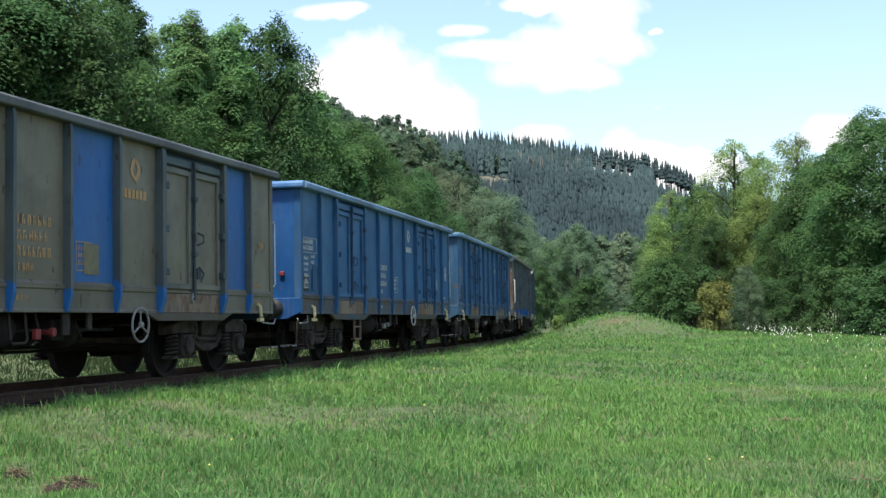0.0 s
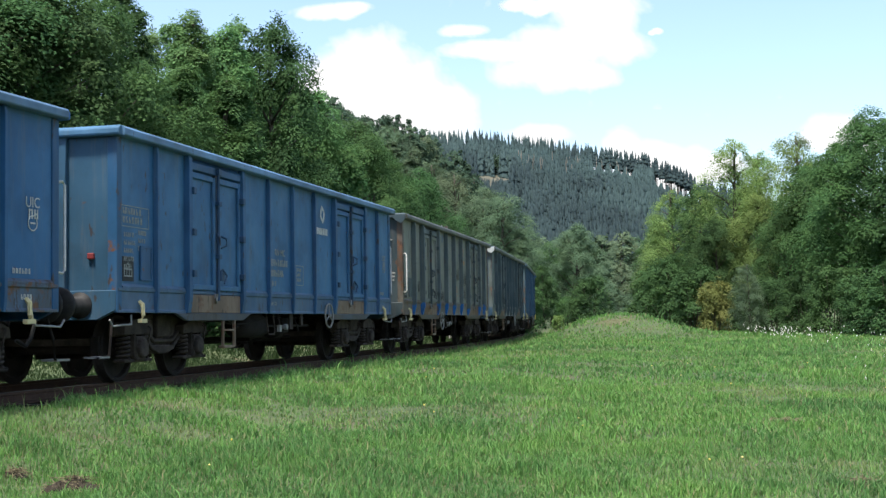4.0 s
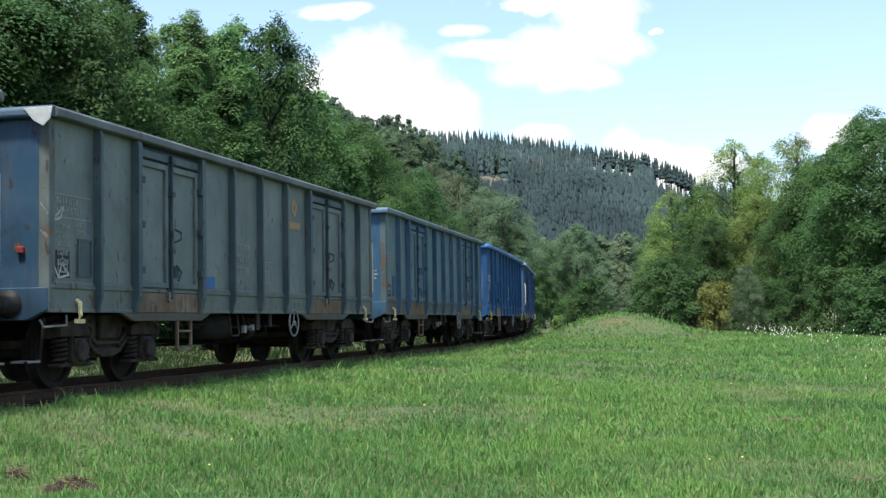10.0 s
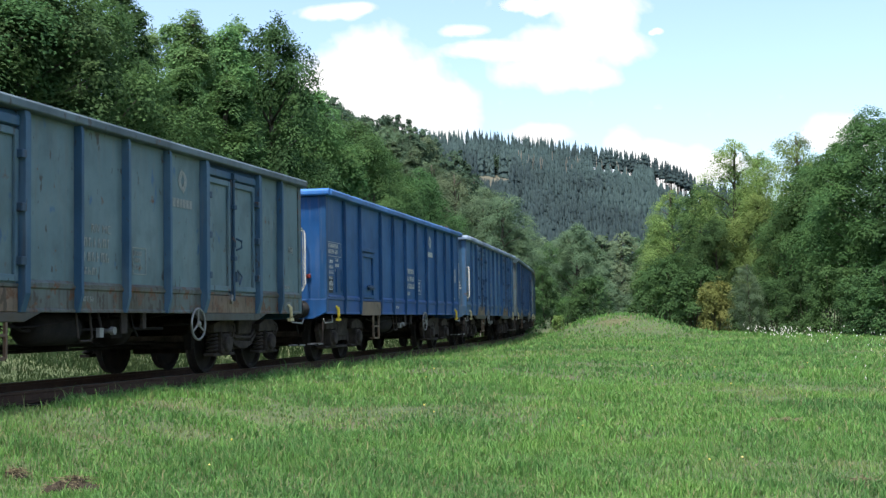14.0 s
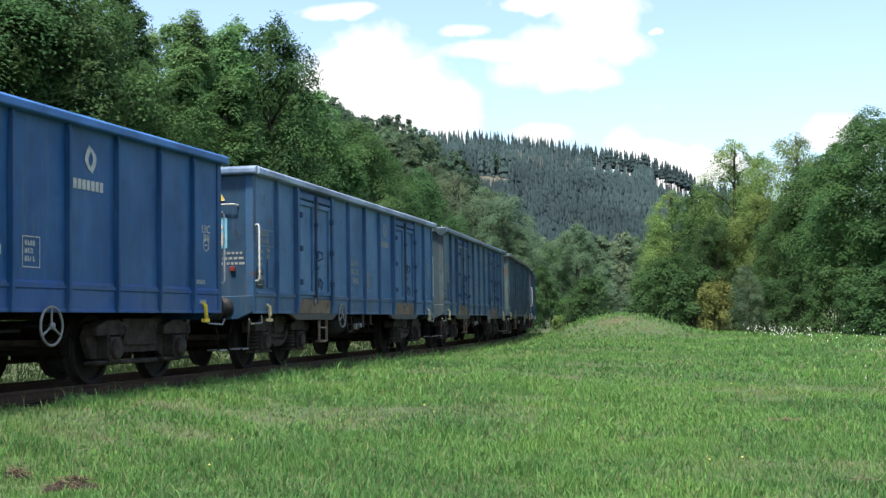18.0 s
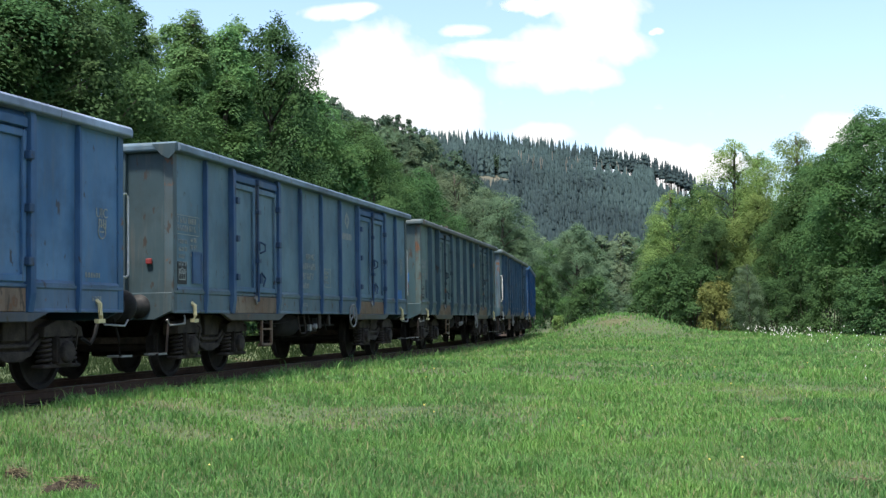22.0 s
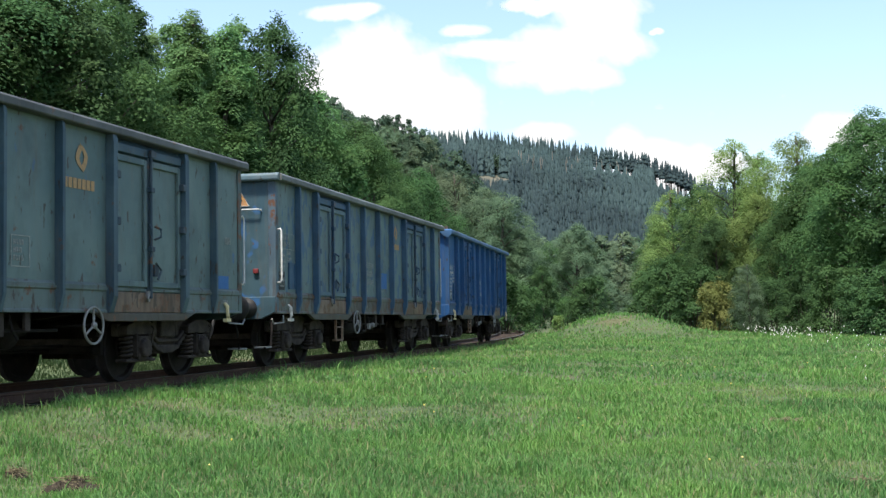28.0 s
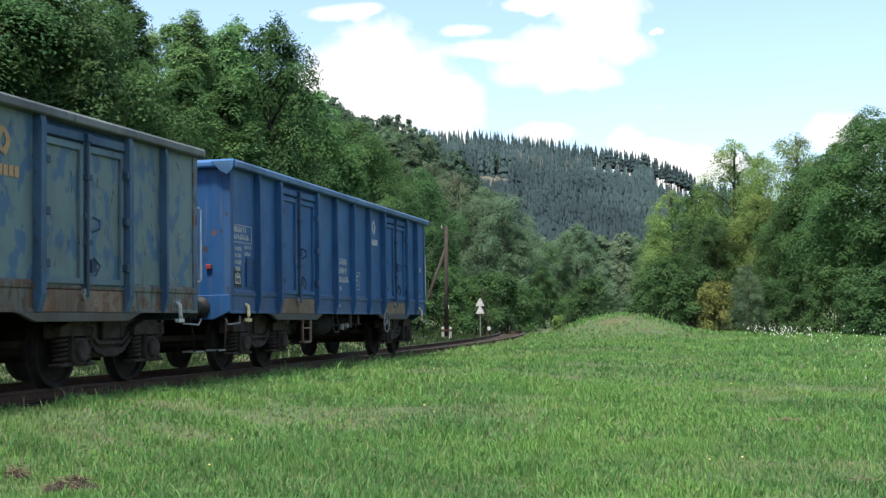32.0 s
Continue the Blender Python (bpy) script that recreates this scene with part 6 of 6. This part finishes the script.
build_flowers()


def build_molehill(px, depth, width, height, seed, soil=((0.02, 0.016, 0.011), (0.052, 0.041, 0.027)), label="low molehill of loose brown soil in the grass"):
    rng = np.random.default_rng(seed)
    x0, y0 = view_xy(px, depth)
    n, m = 14, 28
    v = [(0, 0, height)]
    for i in range(1, n):
        for j in range(m):
            r = i / (n - 1)
            a = 2 * math.pi * j / m
            rr = width * r * (1 + 0.18 * math.sin(3 * a + seed) + 0.1 * math.sin(5 * a))
            px_, py_ = rr * math.cos(a), rr * 0.8 * math.sin(a)
            hgt = height * (1 - r * r) ** 1.2 + 0.5 * height * (noise.noise((px_ * 9, py_ * 9, seed)) + 0.5 * noise.noise((px_ * 25, py_ * 25, seed))) * (1 - r)
            v.append((px_, py_, hgt + gz(x0 + px_, y0 + py_) - gz(x0, y0) - (0.02 if i == n - 1 else 0)))
    f = [(0, 1 + j, 1 + (j + 1) % m) for j in range(m)] + [(1 + i * m + j, 1 + (i + 1) * m + j, 1 + (i + 1) * m + (j + 1) % m, 1 + i * m + (j + 1) % m) for i in range(n - 2) for j in range(m)]
    g = Geo()
    g.v, g.f = v, f
    ob = lone("molehill", g.mesh("molehill", 0, False), grimy("loose_brown_soil", *soil, 14, 1.0, 0.0, 1.0))
    ob.matrix_basis = pose(x0, y0, gz(x0, y0))
    # dry stalks lying over the soil
    sv, sf = [], []
    for k in range(150):
        a, r = rng.uniform(0, 6.28), width * rng.uniform(0.0, 1.15)
        p = np.array([r * math.cos(a), 0.8 * r * math.sin(a), height * max(0, 1 - (r / width) ** 2) + rng.uniform(0.0, 0.03)])
        d = rng.normal(size=3) * (0.06, 0.06, 0.025)
        w = np.array([0.004, 0.002, 0.003])
        sv += [p - w, p + w, p + d]
        sf.append((3 * k, 3 * k + 1, 3 * k + 2))
    st = lone("straw", quick_mesh("straw", np.array(sv), np.array(sf), 3), grimy("dry_straw", (0.16, 0.135, 0.075), (0.07, 0.058, 0.035), 20, 0.9), ob, "dry straw lying on the soil")
    st["kind"] = "stuff"
    return tagged(ob, label, "molehill", "molehills")


build_molehill(128, 10.35, 0.26, 0.10, 3)
build_molehill(30, 10.6, 0.12, 0.05, 5)
build_molehill(1515, 10.0, 0.14, 0.03, 9)
build_molehill(1385, 14.3, 0.3, 0.03, 11)
build_molehill(1085, 51.6, 0.8, 0.03, 13, ((0.10, 0.088, 0.05), (0.085, 0.105, 0.042)), "dry bare patch on the grassy mound")

# ---------------------------------------------------------------- clouds
CLOUDS = []


def cloud_material():
    n = Nodes("cloud_white")
    at = n.add("ShaderNodeAttribute")
    at.attribute_name = "puff"
    v = n.coords()
    vn = n.noise(v, 0.02, 5, 0.6)
    ad = n.add("ShaderNodeMath")
    n.link(at.outputs["Fac"], ad.inputs[0])
    sc = n.times(vn, 0.22)
    n.link(sc, ad.inputs[1])
    em = n.add("ShaderNodeEmission")
    em.inputs[0].default_value = (1, 1, 1, 1)
    em.inputs[1].default_value = 0.46
    tp = n.add("ShaderNodeBsdfTransparent")
    mx = n.add("ShaderNodeMixShader")
    n.link(n.ramp(ad.outputs[0], 0.26, 0.66), mx.inputs[0])
    n.link(tp.outputs[0], mx.inputs[1]), n.link(em.outputs[0], mx.inputs[2]), n.link(mx.outputs[0], n.out.inputs[0])
    return n.mat


def build_cloud(px, py, puffs, mat, drift, label):
    """A bank of cloud far behind the hills; puffs are (across, down, half width, half height) in hundredths of the view."""
    D = 4200.0
    k = D / SCALE_F
    x0, x1 = min(p[0] - p[2] * 1.4 for p in puffs), max(p[0] + p[2] * 1.4 for p in puffs)
    y0, y1 = min(p[1] - p[3] * 1.4 for p in puffs), max(p[1] + p[3] * 1.4 for p in puffs)
    nx, ny = 90, 60
    U, Wv = np.meshgrid(np.linspace(x0, x1, nx), np.linspace(y0, y1, ny), indexing="ij")
    den = np.zeros(U.shape)
    for a, b, rx, ry in puffs:
        den = np.maximum(den, 1 - np.hypot((U - a) / rx, (Wv - b) / ry))
    wob = np.array([[noise.fractal((u * 0.02, w_ * 0.02, px * 0.1), 0.8, 2.0, 5) for w_ in Wv[0]] for u in U[:, 0]])
    den = np.maximum(den, -0.4) + wob * 0.2
    v = np.stack([U.ravel() * k, np.zeros(U.size) + 15 * wob.ravel(), -Wv.ravel() * k], 1)
    f = [(i * ny + j, (i + 1) * ny + j, (i + 1) * ny + j + 1, i * ny + j + 1) for i in range(nx - 1) for j in range(ny - 1)]
    me = quick_mesh("cloud", v, np.array(f), 4)
    at = me.attributes.new("puff", "FLOAT", "POINT")
    at.data.foreach_set("value", den.ravel().astype(np.float32))
    ob = lone("cloud", me, mat)
    ob.visible_shadow = False
    tagged(ob, label, "cloud", "clouds")
    place = lambda qx, qy: pose((qx - 784) * k, D, EYE.z + (HORIZON - 0.0147 * (qx - 784) - qy) * k)
    CLOUDS.append((ob, place(px, py), place(px + drift[0], py + drift[1])))
    return ob


def build_clouds():
    m = cloud_material()
    build_cloud(670, 165, [(-65, -10, 120, 105), (-15, -48, 108, 98), (60, 10, 118, 108), (115, 50, 82, 105), (-20, 50, 170, 120), (135, 35, 54, 76), (-122, 0, 64, 54)], m, (14, -22), "bright white cumulus cloud over the wooded ridge")
    build_cloud(1010, 70, [(-182, -23, 60, 17), (-140, 10, 100, 27), (-80, 18, 90, 34), (-25, 45, 145, 55), (20, 62, 100, 36), (20, 5, 170, 58), (50, -55, 118, 78), (20, -80, 110, 60), (95, 5, 60, 44)], m, (4, 0), "bright white ragged cloud")
    build_cloud(590, 14, [(-10, 0, 85, 20), (30, -5, 60, 17)], m, (26, 2), "small thin white cloud")
    build_cloud(942, 5, [(-12, -4, 48, 18), (18, 4, 40, 18)], m, (4, 0), "small thin white cloud")
    build_cloud(1172, 50, [(0, 0, 17, 9), (-8, 3, 12, 7)], m, (2, 0), "wisp of white cloud")
    build_cloud(1120, 275, [(-18, -18, 55, 44), (35, 5, 80, 46), (90, 20, 100, 46), (150, 24, 85, 40), (60, 40, 150, 55), (-165, -40, 80, 26)], m, (10, -4), "low white cloud bank behind the hill")
    build_cloud(1488, 238, [(-22, -4, 56, 44), (12, -6, 58, 48), (40, 10, 60, 40)], m, (8, -3), "small white cloud behind the trees")


build_clouds()


# ---------------------------------------------------------------- pole and sign
def build_pole():
    x, y = view_xy(788, 62)
    t = new("utility_pole")
    t.matrix_basis = pose(x, y, gz(x, y), 0, 0.6, 0)
    tagged(t, "dark wooden pole with a slanting brace on a concrete foot", "pole")
    part("shaft", ("pole",), lambda: Geo().tube([(0, 0, 0.15), (0, 0, 2.8), (0, 0, 5.6)], 0.115, 10, 0.085), POLEWOOD, t, "", 0, True)
    part("brace", ("brace",), lambda: Geo().tube([(-1.75, 0.1, -0.3), (-0.04, 0.02, 4.45)], 0.075, 8), POLEWOOD, t, "", 0, True)
    for sx in (-1, 1):
        part("foot", ("foot", sx), lambda: Geo().box(sx * 0.115, sx * 0.25, -0.1, 0.1, -0.3, 0.62), CONCRETE, t, "pale concrete foot", 0.02)
    part("foot_band", ("footband",), lambda: Geo().box(-0.26, 0.26, -0.125, -0.105, 0.42, 0.5), RAIL, t, "rusty iron band")
    part("insulator", ("insul",), lambda: Geo().tube([(-0.14, 0, 5.5), (-0.22, 0, 5.5), (-0.22, 0, 5.66)], 0.03, 6), WHITE, t, "small white insulator")
    part("tag", ("poletag",), lambda: Geo().box(0.09, 0.125, -0.05, 0.05, 1.5, 1.72), WHITE, t, "small white tag")


def build_sign():
    x, y = view_xy(848, 75)
    t = new("railway_sign")
    t.matrix_basis = pose(x, y, gz(x, y), 0, 0, 0)
    tagged(t, "trackside board of two stacked white triangles on a post", "sign")
    part("post", ("sgpost",), lambda: Geo().tube([(0, 0, -0.2), (0, 0, 2.2)], 0.035, 8), GREYBOX, t)
    for j, zz in enumerate((1.92, 1.46)):
        part("triangle", ("sgtri", j), lambda: Geo().prism([(-0.27, zz), (0.27, zz), (0.05, zz + 0.44), (-0.05, zz + 0.44)], "y", -0.06, -0.04), WHITE, t, "white triangular board", 0.004)
    x, y = view_xy(866, 78)
    p = new("leaning_post")
    p.matrix_basis = pose(x, y, gz(x, y), 0, -10, 0)
    tagged(p, "thin dark leaning post with a white foot", "post")
    part("shaft", ("lpost",), lambda: Geo().tube([(0, 0, -0.1), (0, 0, 3.2)], 0.05, 8, 0.035), POLEWOOD, p)
    part("foot", ("lfoot",), lambda: Geo().box(-0.1, 0.1, -0.1, 0.1, 0.45, 0.68), WHITE, p, "white-painted foot", 0.01)


build_pole()
build_sign()


# ---------------------------------------------------------------- a passing insect
def build_insect():
    t = new("insect")
    tagged(t, "small dark flying insect passing close by", "insect")
    part("body", ("ibody",), lambda: Geo().lathe([(-0.004, 0.0), (-0.003, 0.001), (0.0, 0.0013), (0.003, 0.001), (0.004, 0.0)], (0, 0), 8), BLACK, t, "", 0, True)
    for sg in (-1, 1):
        part("wing", ("iwing", sg), lambda: Geo().prism([(-0.0015, sg * 0.001), (0.002, sg * 0.001), (0.0015, sg * 0.006), (-0.0015, sg * 0.005)], "z", 0.001, 0.0013), GREYBOX, t)
    return t


INSECT = build_insect()

# ---------------------------------------------------------------- movement
def run(t):
    """How far the train has come along the line."""
    return 4.315575 + 5.351025 * t - 0.034979 * t * t + 0.000269 * t ** 3


# how far each wagon stands from an even spacing, by its couplings
SLACK = (0.469, 0.509, 0.25, 0.041, -0.129, -0.165, -0.363, -0.30, -0.17, -0.082, -0.198, -0.36)


def wagon_pose(i, t):
    s = 165.39 - 14.04 * i - run(t) + SLACK[i]
    a, b = line(s - 4.5), line(s + 4.5)
    th = math.atan2(b[0] - a[0], b[1] - a[1])
    return pose((a[0] + b[0]) / 2, (a[1] + b[1]) / 2, (a[2] + b[2]) / 2, math.degrees(math.atan2(b[2] - a[2], 9.0)), 0, -math.degrees(th))


def insect_place(px, py, d):
    return EYE + Vector(((px - 784) / SCALE_F * d, d, (HORIZON - 0.0147 * (px - 784) - py) / SCALE_F * d))


def motions():
    rows = [(0.0, (-9.0, 4.0, 0.2)), (11.2, (-5.0, 1.0, 0.3)), (11.75, (-0.6, 2.0, 0.8)), (11.9, insect_place(1137, 80, 2.4)), (12.0, insect_place(1440, 37, 2.4)), (12.2, (2.2, 2.7, 1.7)), (13.0, (6.0, 4.0, 3.0)), (32.0, (30.0, 12.0, 5.0))]
    walk(INSECT, [(t, pose(*p)) for t, p in rows])
    for ob, a, b in CLOUDS:
        walk(ob, [(0.0, a), (32.0, b)])
    for i, (w, turning) in TRAIN.items():
        walk(w, [(t, wagon_pose(i, t)) for t in np.arange(0, 32.01, 0.8)])
        rows, t = [], 0.0
        while t < 32.0:
            rows.append(t)
            t = round(t + (0.1 if t < 8 else 4 / 30), 5)
        rows.append(32.0)
        for ws, ya in turning:
            walk(ws, [(t, pose(0, ya, 0.46, math.degrees(run(t) / 0.46) + 40 * ya, 0, 0)) for t in rows])


motions()
